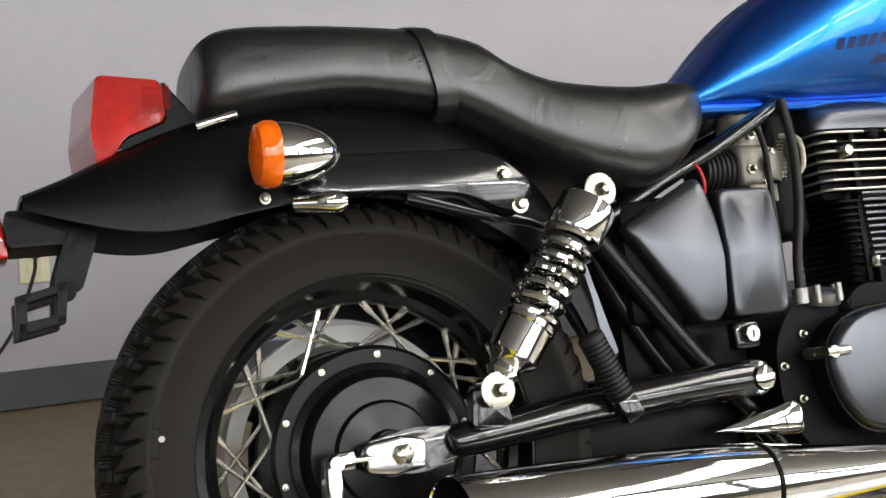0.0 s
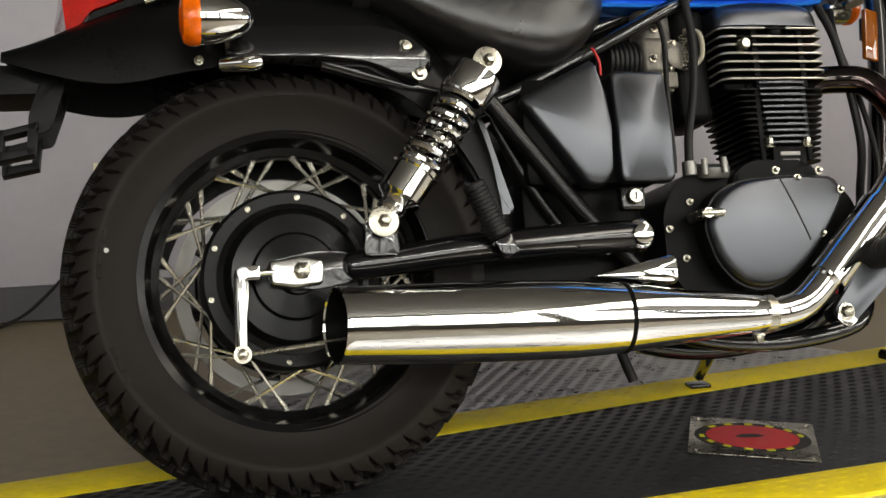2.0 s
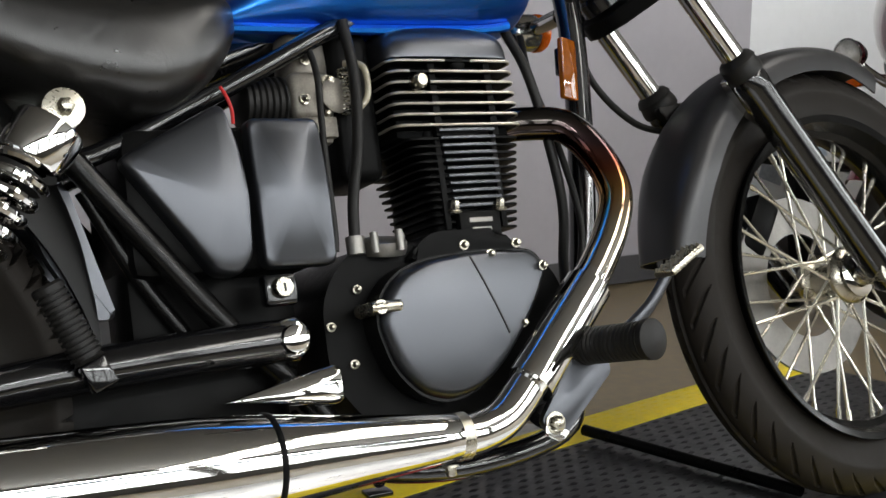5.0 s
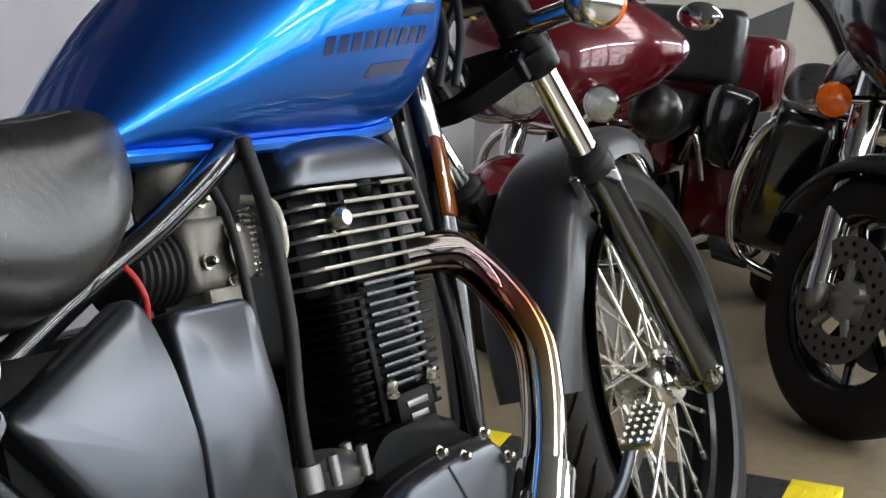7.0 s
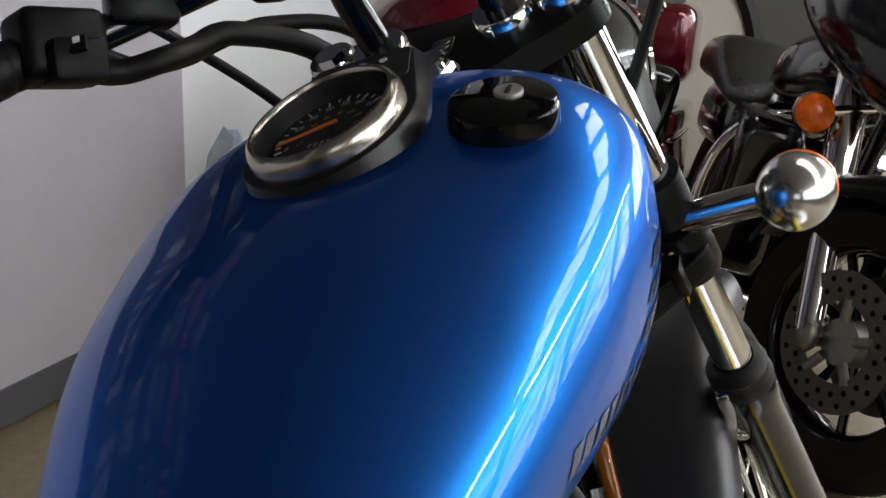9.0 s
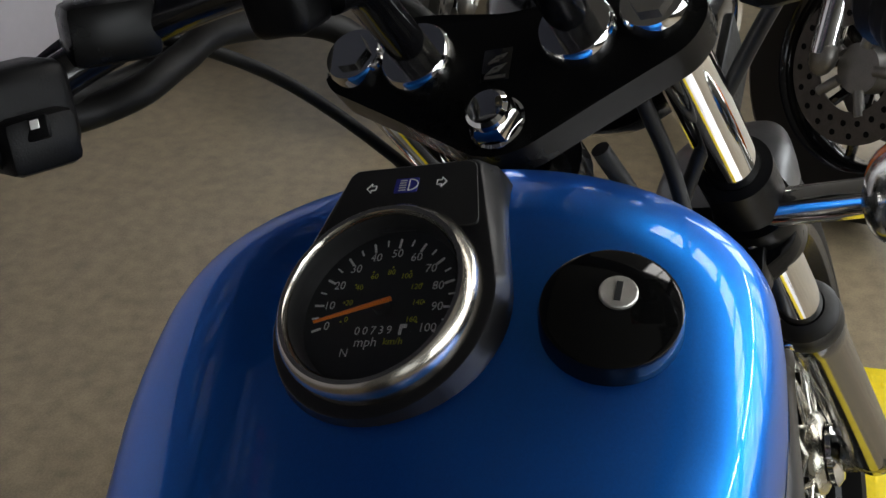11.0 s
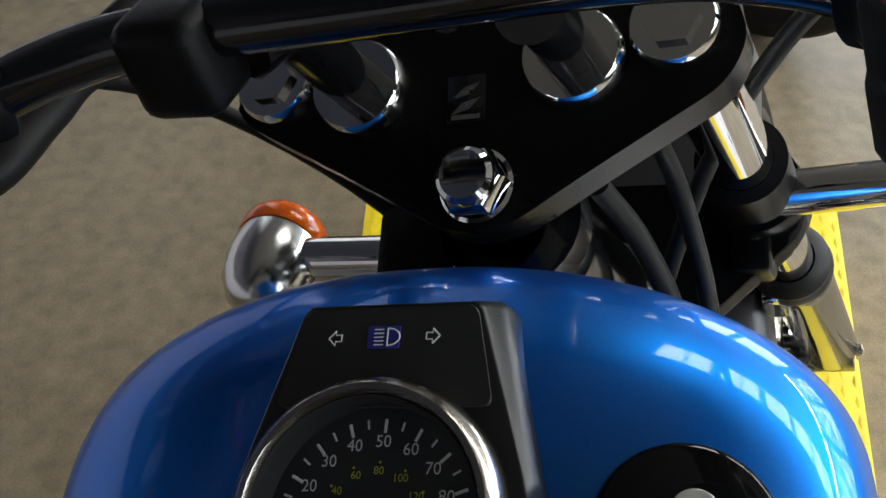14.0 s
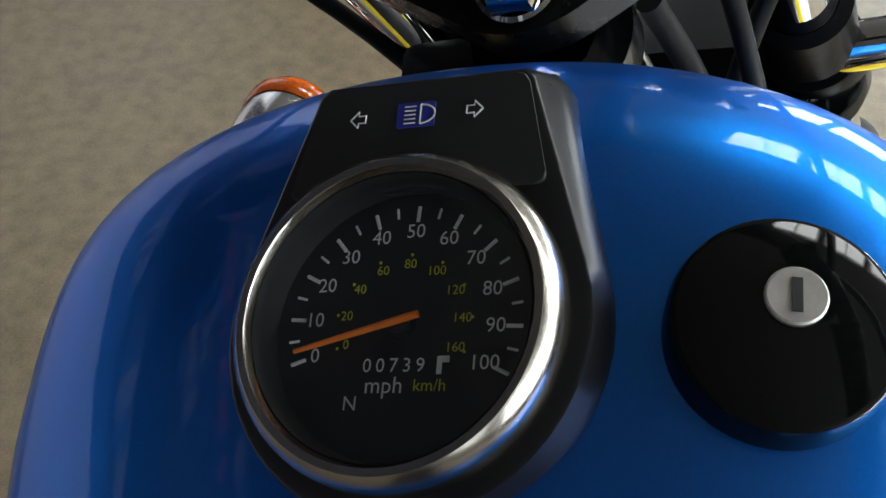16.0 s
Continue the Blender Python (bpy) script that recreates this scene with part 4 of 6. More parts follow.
part("helmet_hook", tube([(-0.088, -0.118, 0.592, 0.010), (-0.062, -0.135, 0.589, 0.012), (-0.045, -0.142, 0.588, 0.012), (-0.036, -0.145, 0.588, 0.007)], seg=14, n=4), CHROME, bike, "chrome helmet lock")


def bullet(c, s, parent, name, label, fore=1, k=1.0, kl=1.0):
    """A round chrome lamp with an amber lens at its rear, on a side stem."""
    b = part(name, lathe([(r * k, h * k) for r, h in (((0.0, 0.060), (0.0085, 0.0575), (0.0165, 0.0505), (0.0240, 0.039), (0.0300, 0.024), (0.0338, 0.008), (0.0350, -0.006), (0.0345, -0.012), (0.0, -0.012)) if fore > 0 else ((0.0, 0.056), (0.012, 0.054), (0.023, 0.046), (0.031, 0.032), (0.0350, 0.014), (0.0357, 0.0), (0.0345, -0.012), (0.0, -0.012)))], c, (fore, 0, 0), 40), CHROME, parent, label)
    part("amber_lens", lathe([(r * kl * k, h * k) for r, h in ((0.0352, -0.012), (0.0368, -0.016), (0.0365, -0.026), (0.032, -0.034), (0.018, -0.038), (0, -0.039))], c, (fore, 0, 0), 40), AMBER, b, "amber ribbed lens")
    part("stem", tube([tuple(Vector(c) + Vector((0.0, -s * 0.02, 0))), tuple(Vector(c) + Vector((0, -s * 0.092, -0.003)))], 0.0135, 18, 1), CHROME, b, "chrome stem")
    return b


for s in (-1, 1):
    bullet((-0.108, s * 0.172, 0.638), s, bike, "turn_signal", "chrome bullet rear turn signal with amber lens")
TL = [(-0.286, 0.762), (-0.214, 0.755), (-0.2115, 0.708), (-0.258, 0.690), (-0.280, 0.659), (-0.291, 0.652), (-0.296, 0.70)]
tail_bm = plate(rounded(TL, 0.006), -0.052, 0.052, 0.006, None, 3)
for v in tail_bm.verts:
    if v.co.y > 0 and v.co.x < -0.24:
        v.co.x, v.co.z = v.co.x - 0.016, v.co.z - 0.004
tail = part("tail_light", tail_bm, RED, bike, "red plastic tail and brake light")
part("tail_housing", plate(rounded([(-0.2125, 0.755), (-0.166, 0.697), (-0.260, 0.648), (-0.276, 0.656), (-0.256, 0.6875), (-0.2095, 0.706)], 0.003), -0.0505, 0.0505, 0.004, None, 2), PLASTIC, tail, "black tail light housing")
for k in range(11):
    part("lens_rib", rod((-0.236, -0.0525, 0.716 + 0.0030 * k), (-0.205, -0.0525, 0.722 + 0.0026 * k), 0.0007, 5), RED, tail)
part("grab_bar", tube([(-0.186, -0.092, 0.690), (-0.160, -0.096, 0.697), (-0.141, -0.096, 0.702)], 0.0055, 10), CHROME, bike, "chrome seat bracket")
brk = part("plate_bracket", plate(rounded([(-0.392, 0.613), (-0.305, 0.612), (-0.305, 0.574), (-0.392, 0.572)], 0.005), -0.045, 0.045, 0.004), PLASTIC, bike, "black number plate holder with reflector")
part("reflector", box(0.012, 0.075, 0.046, pose(-0.399, 0, 0.585, 0, -8, 0), 0.003), RED, brk, "red rear reflector")
for s in (-1, 1):
    part("bracket_arm", plate(rounded([(-0.330, 0.585), (-0.295, 0.600), (-0.300, 0.570), (-0.318, 0.520), (-0.345, 0.515), (-0.345, 0.540)], 0.006), s * 0.050, s * 0.046, 0.001), PLASTIC, brk)
for s in (-1, 1):
    part("bracket_plate", join(plate([(-0.384, 0.517), (-0.332, 0.530), (-0.3325, 0.521), (-0.384, 0.508)], s * 0.030, s * 0.062, 0.001), plate([(-0.386, 0.488), (-0.338, 0.496), (-0.338, 0.486), (-0.386, 0.476)], s * 0.030, s * 0.062, 0.001), plate([(-0.388, 0.517), (-0.376, 0.520), (-0.378, 0.478), (-0.388, 0.476)], s * 0.030, s * 0.062, 0.001), plate([(-0.345, 0.527), (-0.333, 0.530), (-0.338, 0.487), (-0.348, 0.484)], s * 0.030, s * 0.062, 0.001)), PLASTIC, brk)

# ---------------------------------------------------------------- motorcycle: brake arm, pegs
arm = part("brake_arm", pillow(rounded([(-0.087, 0.312), (-0.070, 0.312), (-0.069, 0.290), (-0.077, 0.207), (-0.076, 0.190), (-0.090, 0.190), (-0.091, 0.207), (-0.089, 0.290)], 0.007), -0.121, -0.131, 6, 0.80, 0.005), SATCH, bike, "bright plated rear brake arm")
part("clevis", join(rod((-0.079, -0.145, 0.302), (-0.079, -0.10, 0.302), 0.008, 14), box(0.022, 0.016, 0.020, pose(-0.066, -0.128, 0.303), 0.003), rod((-0.058, -0.128, 0.303), (-0.030, -0.128, 0.303), 0.0042, 10)), CHROME, arm, "chrome clevis and stay bolt")
part("arm_bolt", bolt((-0.084, -0.132, 0.196), (0, -1, 0), 0.008, 0.007), DULLCH, arm)
part("brake_rod", rod((-0.084, -0.118, 0.196), (0.20, -0.125, 0.222), 0.0032, 8), DULLCH, arm, "plated brake rod")
for s in (-1, 1):
    a, b = Vector((0.243, s * 0.150, 0.412)), Vector((0.280, s * 0.150, 0.328))
    d = (b - a).normalized()
    prof = [(0, 0), (0.014, 0), (0.0165, 0.003)]
    for k in range(13):
        h = 0.006 + k * 0.0058
        prof += [(0.0165, h), (0.0165, h + 0.0032), (0.0138, h + 0.0036), (0.0138, h + 0.0052)]
    prof += [(0.0165, 0.084), (0.0, 0.084)]
    pg = part("passenger_peg", lathe(prof, a, d, 26), RUBB, bike, "folded ribbed rubber passenger footpeg")
    part("peg_bracket", join(box(0.026, 0.020, 0.030, Matrix.Translation(b + d * 0.008) @ frame_of(d, (0, 1, 0)).to_4x4(), 0.003), rod(b + d * 0.01, (0.290, s * 0.10, 0.318), 0.010, 12)), BLACK, pg, "black peg bracket")
    part("toolbox_panel", plate(rounded([(0.235, 0.520), (0.290, 0.528), (0.330, 0.380), (0.300, 0.380), (0.262, 0.45)], 0.010), s * 0.070, s * 0.052, 0.006, None, 3), GRAPH, bike, "graphite inner side panel")

# ---------------------------------------------------------------- motorcycle: exhaust
HDR = [(0.835, -0.010, 0.580), (0.868, -0.022, 0.588), (0.905, -0.037, 0.590), (0.955, -0.057, 0.580), (0.983, -0.080, 0.535), (0.984, -0.105, 0.479), (0.952, -0.122, 0.425), (0.901, -0.136, 0.369), (0.836, -0.148, 0.310), (0.779, -0.156, 0.258), (0.730, -0.164, 0.219), (0.690, -0.169, 0.206), (0.654, -0.170, 0.2045)]
pipe = part("exhaust_pipe", tube(HDR, 0.0225, 28, 7), DARKBR, bike, "chrome exhaust header tinted by heat")
part("lower_pipe", tube(HDR[7:], 0.0232, 28, 7), CHROME, pipe, "bright chrome lower pipe")
part("heat_shield", tube([(0.890, -0.140, 0.357), (0.836, -0.150, 0.309), (0.785, -0.158, 0.262), (0.772, -0.159, 0.250)], 0.0300, 26, 5), CHROME, pipe, "chrome heat shield")


def slash(bm):
    """Cuts the rear end at a slant, open to the outside."""
    for v in bm.verts:
        v.co.x -= (v.co.y + 0.170) * 0.20 * max(0, min(1, (0.16 - v.co.x) / 0.16))
    return bm


muf = part("muffler", slash(lathe([(0.0235, 0.66), (0.0272, 0.655), (0.0284, 0.63), (0.0385, 0.53), (0.0462, 0.462), (0.0490, 0.435), (0.0515, 0.40), (0.0540, 0.36), (0.0548, 0.28), (0.0545, 0.17), (0.0522, 0.075), (0.0514, 0.045), (0.0512, 0.036), (0.0502, 0.0335), (0.0494, 0.036)], (0.0, -0.170, 0.2245), (0.9993, 0, -0.030), 64)), CHROME, bike, "long chrome slash-tapered muffler")
part("muffler_band", lathe([(0.0470, -0.003), (0.0500, -0.003), (0.0508, 0), (0.0500, 0.003), (0.0470, 0.003)], (0.437, -0.170, 0.2114), (0.9993, 0, -0.030), 56), ENGB, muf, "dark clamp band")
part("muffler_core", slash(lathe([(0.0494, 0.0362), (0.0485, 0.07), (0.0470, 0.14), (0.020, 0.14), (0.018, 0.11), (0.0, 0.12)], (0.0, -0.170, 0.2245), (0.9993, 0, -0.030), 64)), ENGB, muf, "sooty inner baffle")
part("chrome_guard", pillow(rounded([(0.412, 0.276), (0.545, 0.304), (0.551, 0.298), (0.550, 0.262), (0.540, 0.258), (0.47, 0.268)], 0.006), -0.118, -0.127, 6, 0.90), CHROME, bike, "chrome triangular exhaust bracket cover", 60)
part("pipe_clamp", lathe([(0.0232, -0.009), (0.027, -0.009), (0.027, 0.009), (0.0232, 0.009)], (0.66, -0.170, 0.2045), (1, 0, 0), 30), DULLCH, muf, "plated pipe clamp")
part("clamp_bolt", bolt((0.645, -0.172, 0.176), (0, 0, -1), 0.006, 0.010), DULLCH, muf)
part("exhaust_flange", lathe([(0.023, -0.008), (0.034, -0.008), (0.034, 0.004), (0.023, 0.004)], (0.868, -0.029, 0.587), (0.9, -0.42, 0.1), 24), ENGB, pipe)

# ---------------------------------------------------------------- motorcycle: covers
for s in (-1, 1):
    part("side_cover", pillow(rounded([(0.338, 0.545), (0.460, 0.606), (0.469, 0.560), (0.475, 0.500), (0.472, 0.426), (0.458, 0.411), (0.430, 0.412)], 0.014, 7), s * 0.096, s * 0.107, 7, 0.88, 0.015), GRAPH, bike, "satin graphite triangular side cover", 50)
    part("airbox_cover", pillow(rounded([(0.486, 0.587), (0.573, 0.586), (0.576, 0.500), (0.576, 0.415), (0.488, 0.417), (0.484, 0.500)], 0.012, 6), s * 0.096, s * 0.108, 7, 0.90, 0.013), GRAPH, bike, "satin graphite upright cover", 50)
part("cover_backing", box(0.22, 0.17, 0.17, pose(0.455, 0, 0.50), 0.02), ENGB, bike, "black air box behind the covers")
part("inner_guard", box(0.20, 0.10, 0.15, pose(0.445, 0, 0.375), 0.02), ENGB, bike, "black battery box behind the frame tubes")
lk = part("lock_housing", box(0.040, 0.022, 0.036, pose(0.503, -0.094, 0.392), 0.006, 3), BLACK, bike, "black ignition lock housing")
part("lock_barrel", lathe([(0, 0.014), (0.010, 0.0135), (0.0115, 0.011), (0.0115, 0)], (0.501, -0.105, 0.393), (0, -1, 0), 24), DULLCH, lk, "steel key barrel")
part("key_slot", box(0.0022, 0.001, 0.009, pose(0.501, -0.1192, 0.393), 0), DIALB, lk)

# ---------------------------------------------------------------- motorcycle: engine
case = part("engine", plate(rounded([(0.555, 0.285), (0.60, 0.225), (0.70, 0.205), (0.86, 0.225), (0.895, 0.30), (0.885, 0.385), (0.83, 0.425), (0.60, 0.435), (0.555, 0.38)], 0.03, 6), -0.088, 0.100, 0.018, None, 4), ENGB, bike, "black single-cylinder air-cooled engine")
CC = [(0.605, 0.341), (0.614, 0.373), (0.637, 0.396), (0.670, 0.408), (0.722, 0.413), (0.775, 0.414), (0.820, 0.410), (0.835, 0.399), (0.837, 0.383), (0.823, 0.359), (0.788, 0.312), (0.754, 0.274), (0.721, 0.252), (0.686, 0.244), (0.650, 0.255), (0.620, 0.288)]
part("clutch_cover", pillow([(x * 1.0, z) for x, z in rounded(CC, 0.02, 4)], -0.122, -0.136, 8, 0.90), GRAPH, case, "satin graphite clutch cover", 50)
part("cover_rim", plate(rounded([((x - 0.722) * 1.030 + 0.722, (z - 0.335) * 1.035 + 0.335) for x, z in CC], 0.02, 4), -0.1235, -0.09, 0.004), SATIN, case, "black cover flange")
ring = rounded(CC, 0.02, 4)
ccx, ccz = sum(p[0] for p in ring) / len(ring), sum(p[1] for p in ring) / len(ring)
chx, chz = max(abs(p[0] - ccx) for p in ring), max(abs(p[1] - ccz) for p in ring)
seam = []
for k in range(9):
    x, z = 0.726 + 0.039 * k / 8, 0.407 - 0.094 * k / 8
    seam.append((x, -0.136 - 0.010 * (1 - min(1.2, ((x - ccx) / chx) ** 2 + ((z - ccz) / chz) ** 2)), z))
part("cover_seam", tube(seam, 0.0015, 6, 2), DIALB, case, "dark seam across the cover")
for x, z in ((0.757, 0.408), (0.829, 0.389), (0.789, 0.323), (0.722, 0.421), (0.795, 0.419)):
    part("cover_bolt", bolt((x, -0.138, z), (0, -1, 0), 0.0040, 0.007), DULLCH, case)
for x, z in ((0.840, 0.388), (0.600, 0.385), (0.562, 0.345), (0.585, 0.30)):
    part("case_bolt", bolt((x, -0.090, z), (0, -1, 0), 0.0036, 0.008), DULLCH, case)
part("oil_fitting", join(rod((0.585, -0.150, 0.358), (0.622, -0.150, 0.358), 0.0065, 12), rod((0.596, -0.10, 0.358), (0.596, -0.155, 0.358), 0.008, 12)), DULLCH, case, "plated oil hose fitting")
part("filler_cap", join(lathe([(0.026, 0), (0.028, 0.006), (0.028, 0.016), (0.022, 0.020), (0, 0.020)], (0.645, -0.082, 0.424), (0, -0.25, 0.97), 26), *[lathe([(0.005, 0), (0.005, 0.024), (0, 0.026)], (0.645 + 0.026 * math.cos(a), -0.088 + 0.026 * math.sin(a), 0.424), (0, 0, 1), 10) for a in (0.2, 1.4, 2.6, 3.8, 5.0)]), ALU, case, "cast alloy filler cap")
part("starter_hump", plate(rounded([(0.66, 0.41), (0.83, 0.41), (0.80, 0.445), (0.70, 0.445)], 0.02, 5), -0.10, 0.09, 0.01, None, 3), ENGB, case)
CX, CYH = 0.778, 0.082


def rrect(hx, hy, r=0.02, n=5):
    return rounded([(-hx, -hy), (hx, -hy), (hx, hy), (-hx, hy)], r, n)


def flat_uv(poly, z0, z1, cx, bev=0.0008):
    bm = plate(poly, -z1, -z0, bev, None, 1)
    bmesh.ops.transform(bm, matrix=Matrix(((1, 0, 0, cx), (0, 0, 1, 0), (0, -1, 0, 0), (0, 0, 0, 1))), verts=bm.verts)
    return bm


barrel = part("cylinder", flat_uv(rrect(0.052, 0.060), 0.42, 0.70, 0.785, 0.004), ENGB, case, "black finned cylinder")
part("cylinder_head", box(0.160, 0.118, 0.110, pose(CX, 0.004, 0.622), 0.012, 2), ENGB, barrel, "black cylinder head block")
def fin_rim(hx, a, b):
    """Line along the front of a fin from a to b, wrapped round the corners that it reaches."""
    r, pts = 0.016, [(a, -CYH), (b, -CYH)]
    if a <= -hx + r:
        pts = [(-hx, -CYH + 0.045)] + [(-hx + r - r * math.cos(radians(q)), -CYH + r - r * math.sin(radians(q))) for q in range(0, 91, 15)] + pts[1:]
    if b >= hx - r:
        pts = pts[:-1] + [(hx - r + r * math.sin(radians(q)), -CYH + r - r * math.cos(radians(q))) for q in range(0, 91, 15)] + [(hx, -CYH + 0.045)]
    return pts


for k in range(7):
    z = 0.580 + k * 0.0137
    hx = 0.0930 - 0.0003 * k
    part("fin", flat_uv([(a, b if b < 0 else b * 0.5) for a, b in rrect(hx, CYH, 0.016)], z - 0.0011, z + 0.0011, CX), ENGB, barrel)
    if k == 6:
        spans = ((-hx, -0.012), (0.026, hx))
    elif k in (4, 5):
        spans = ((-hx, -0.064), (-0.036, hx))
    else:
        spans = ((-hx, hx),)
    for a, b in spans:
        part("fin_edge", tube([(CX + x, y, z) for x, y in fin_rim(hx, a, b)], 0.0019, 8, 1), FINED, barrel)
for k in range(13):
    z = 0.449 + k * 0.0095
    hx = 0.060 + 0.0018 * k
    part("fin", flat_uv([(a, b if b < 0 else b * 0.6) for a, b in rrect(hx, 0.074 + 0.0006 * k, 0.014)], z - 0.0014, z + 0.0014, 0.790 - 0.0006 * k, 0.0006), ENGB, barrel)
for k in range(11):
    z = 0.478 + k * 0.0095
    part("fin_face", box(0.070 + 0.0012 * k, 0.006, 0.0046, pose(0.790 - 0.0006 * k, -0.0765 - 0.0006 * k, z), 0.0015, 2), GRAPH, barrel)
for x in (0.750, 0.832):
    part("fin_rib", box(0.010, 0.010, 0.115, pose(x, -CYH + 0.012, 0.625), 0.001), ENGB, barrel)
    part("fin_rib", box(0.008, 0.006, 0.115, pose(x - 0.008, -0.076, 0.506), 0.001), ENGB, barrel)
head = []
for x, z0, z1, w in resample([(0.687, 0.667, 0.684, 0.052), (0.690, 0.666, 0.700, 0.068), (0.702, 0.666, 0.713, 0.077), (0.730, 0.666, 0.719, 0.080), (0.785, 0.666, 0.721, 0.081), (0.830, 0.666, 0.719, 0.080), (0.856, 0.666, 0.713, 0.077), (0.868, 0.666, 0.700, 0.068), (0.871, 0.667, 0.684, 0.052)], 4):
    head.append([(x, y, z) for y, z in superloop(0, w, z0, z1, z0 + 0.004, 2.8, 6, 40)])
part("head_cover", loft(head), GRAPH, barrel, "satin graphite cylinder head cover", 50)
part("spark_boot", ball((0.790, -CYH + 0.010, 0.664), 0.012, 1, 0.6, 1.2), ENGB, barrel)
part("plug", join(lathe([(0, 0.016), (0.007, 0.015), (0.0095, 0.010), (0.0095, 0)], (0.723, -CYH, 0.634), (0, -1, 0), 20), lathe([(0.012, 0.004), (0.012, 0)], (0.723, -CYH, 0.634), (0, -1, 0), 20)), DULLCH, barrel, "bright head plug")
blk = part("badge_block", box(0.060, 0.012, 0.036, pose(0.785, -0.078, 0.452), 0.003), ENGB, barrel, "black cast badge block")
for k in range(2):
    part("badge_bar", box(0.034 - 0.006 * k, 0.002, 0.006, pose(0.785, -0.0845, 0.458 - 0.012 * k), 0.0005), ALU, blk, "raised lettering bar")
for x in (0.752, 0.818):
    part("stud_nut", bolt((x, -0.080, 0.470), (0, -0.3, 0.95), 0.006, 0.012), DULLCH, barrel)

HOSEC = mat("clear_yellowed_hose", (0.30, 0.27, 0.20), 0.25, 0, 0.3, var=0.15, var_scale=40)
# carburettor and hoses between the covers and the cylinder
carb = part("carburettor", join(box(0.055, 0.06, 0.060, pose(0.592, -0.030, 0.625), 0.010, 3), lathe([(0.030, 0), (0.032, 0.01), (0.030, 0.05), (0.020, 0.058), (0, 0.060)], (0.595, -0.025, 0.652), (0, 0, 1), 24), box(0.04, 0.05, 0.035, pose(0.595, -0.032, 0.583), 0.006)), CARBM, bike, "cast alloy carburettor")
for x, y, z, r in ((0.612, -0.062, 0.640, 0.010), (0.578, -0.062, 0.618, 0.008), (0.604, -0.060, 0.600, 0.007), (0.586, -0.060, 0.668, 0.009)):
    part("carburettor_screw", bolt((x, y, z), (0.1, -1, 0.1), r * 0.55, 0.008), DULLCH, carb)
part("throttle_wheel", lathe([(0, 0.006), (0.018, 0.006), (0.022, 0.003), (0.018, 0), (0, 0)], (0.618, -0.064, 0.622), (0.2, -1, 0), 24), CARBM, carb, "dull throttle cable wheel")
part("float_cover", box(0.046, 0.010, 0.026, pose(0.594, -0.060, 0.584), 0.003, 2), CARBM, carb)
prof = []
for k in range(7):
    prof += [(0.029, 0.008 * k), (0.032, 0.008 * k + 0.002), (0.032, 0.008 * k + 0.005), (0.029, 0.008 * k + 0.006)]
part("intake_boot", lathe([(0, 0)] + prof + [(0, 0.056)], (0.508, -0.030, 0.622), (1, 0, 0), 26), RUBB, carb, "ribbed black rubber intake boot")
part("choke_spring", coil((0.628, -0.062, 0.600), (0.634, -0.062, 0.655), 0.0065, 0.0014, 11, 6, 12), DULLCH, carb, "small steel spring")
part("breather_hose", tube([(0.635, -0.075, 0.712), (0.638, -0.082, 0.640), (0.628, -0.088, 0.560), (0.610, -0.092, 0.490), (0.604, -0.094, 0.440)], 0.0068, 12), RUBB, bike, "black rubber breather hose")
part("hose_end", rod((0.604, -0.094, 0.446), (0.604, -0.094, 0.425), 0.011, 14), ALU, bike, "alloy hose union")
part("vent_hose", tube([(0.585, -0.07, 0.690), (0.588, -0.085, 0.640), (0.582, -0.092, 0.560), (0.580, -0.095, 0.46), (0.578, -0.095, 0.43)], 0.0042, 10), RUBB, bike, "thin black vent hose")
part("vent_hose", tube([(0.640, -0.055, 0.665), (0.655, -0.075, 0.655), (0.655, -0.078, 0.62), (0.640, -0.075, 0.60)], 0.0042, 10), HOSEC, bike, "pale rubber vent hose")
part("red_wire", tube([(0.464, -0.094, 0.624), (0.468, -0.099, 0.612), (0.472, -0.099, 0.598), (0.474, -0.094, 0.582)], 0.0022, 8), WIRER, bike, "red wire loop")
part("front_reflector", join(box(0.030, 0.010, 0.088, pose(0.988, -0.040, 0.665, 0, 8, 14), 0.003)), mat("dark_amber_reflector", (0.24, 0.062, 0.004), 0.06, 0, 0.8, var=0.2, var_scale=80), bike, "amber side reflector on the frame")
part("reflector_stay", box(0.020, 0.022, 0.040, pose(0.994, -0.028, 0.68, 0, 8, 14), 0.003), BLACK, bike)
part("wiring_loom", tube([(0.90, -0.03, 0.72), (0.915, -0.045, 0.66), (0.935, -0.04, 0.58), (0.945, -0.04, 0.48), (0.925, -0.05, 0.40), (0.90, -0.08, 0.36)], 0.007, 10), RUBB, bike, "black wiring loom")
part("wiring_loom", tube([(0.96, 0.02, 0.73), (0.945, -0.01, 0.66), (0.97, -0.02, 0.55), (0.985, -0.02, 0.45), (0.955, -0.03, 0.36)], 0.005, 10), RUBB, bike, "black wiring loom")

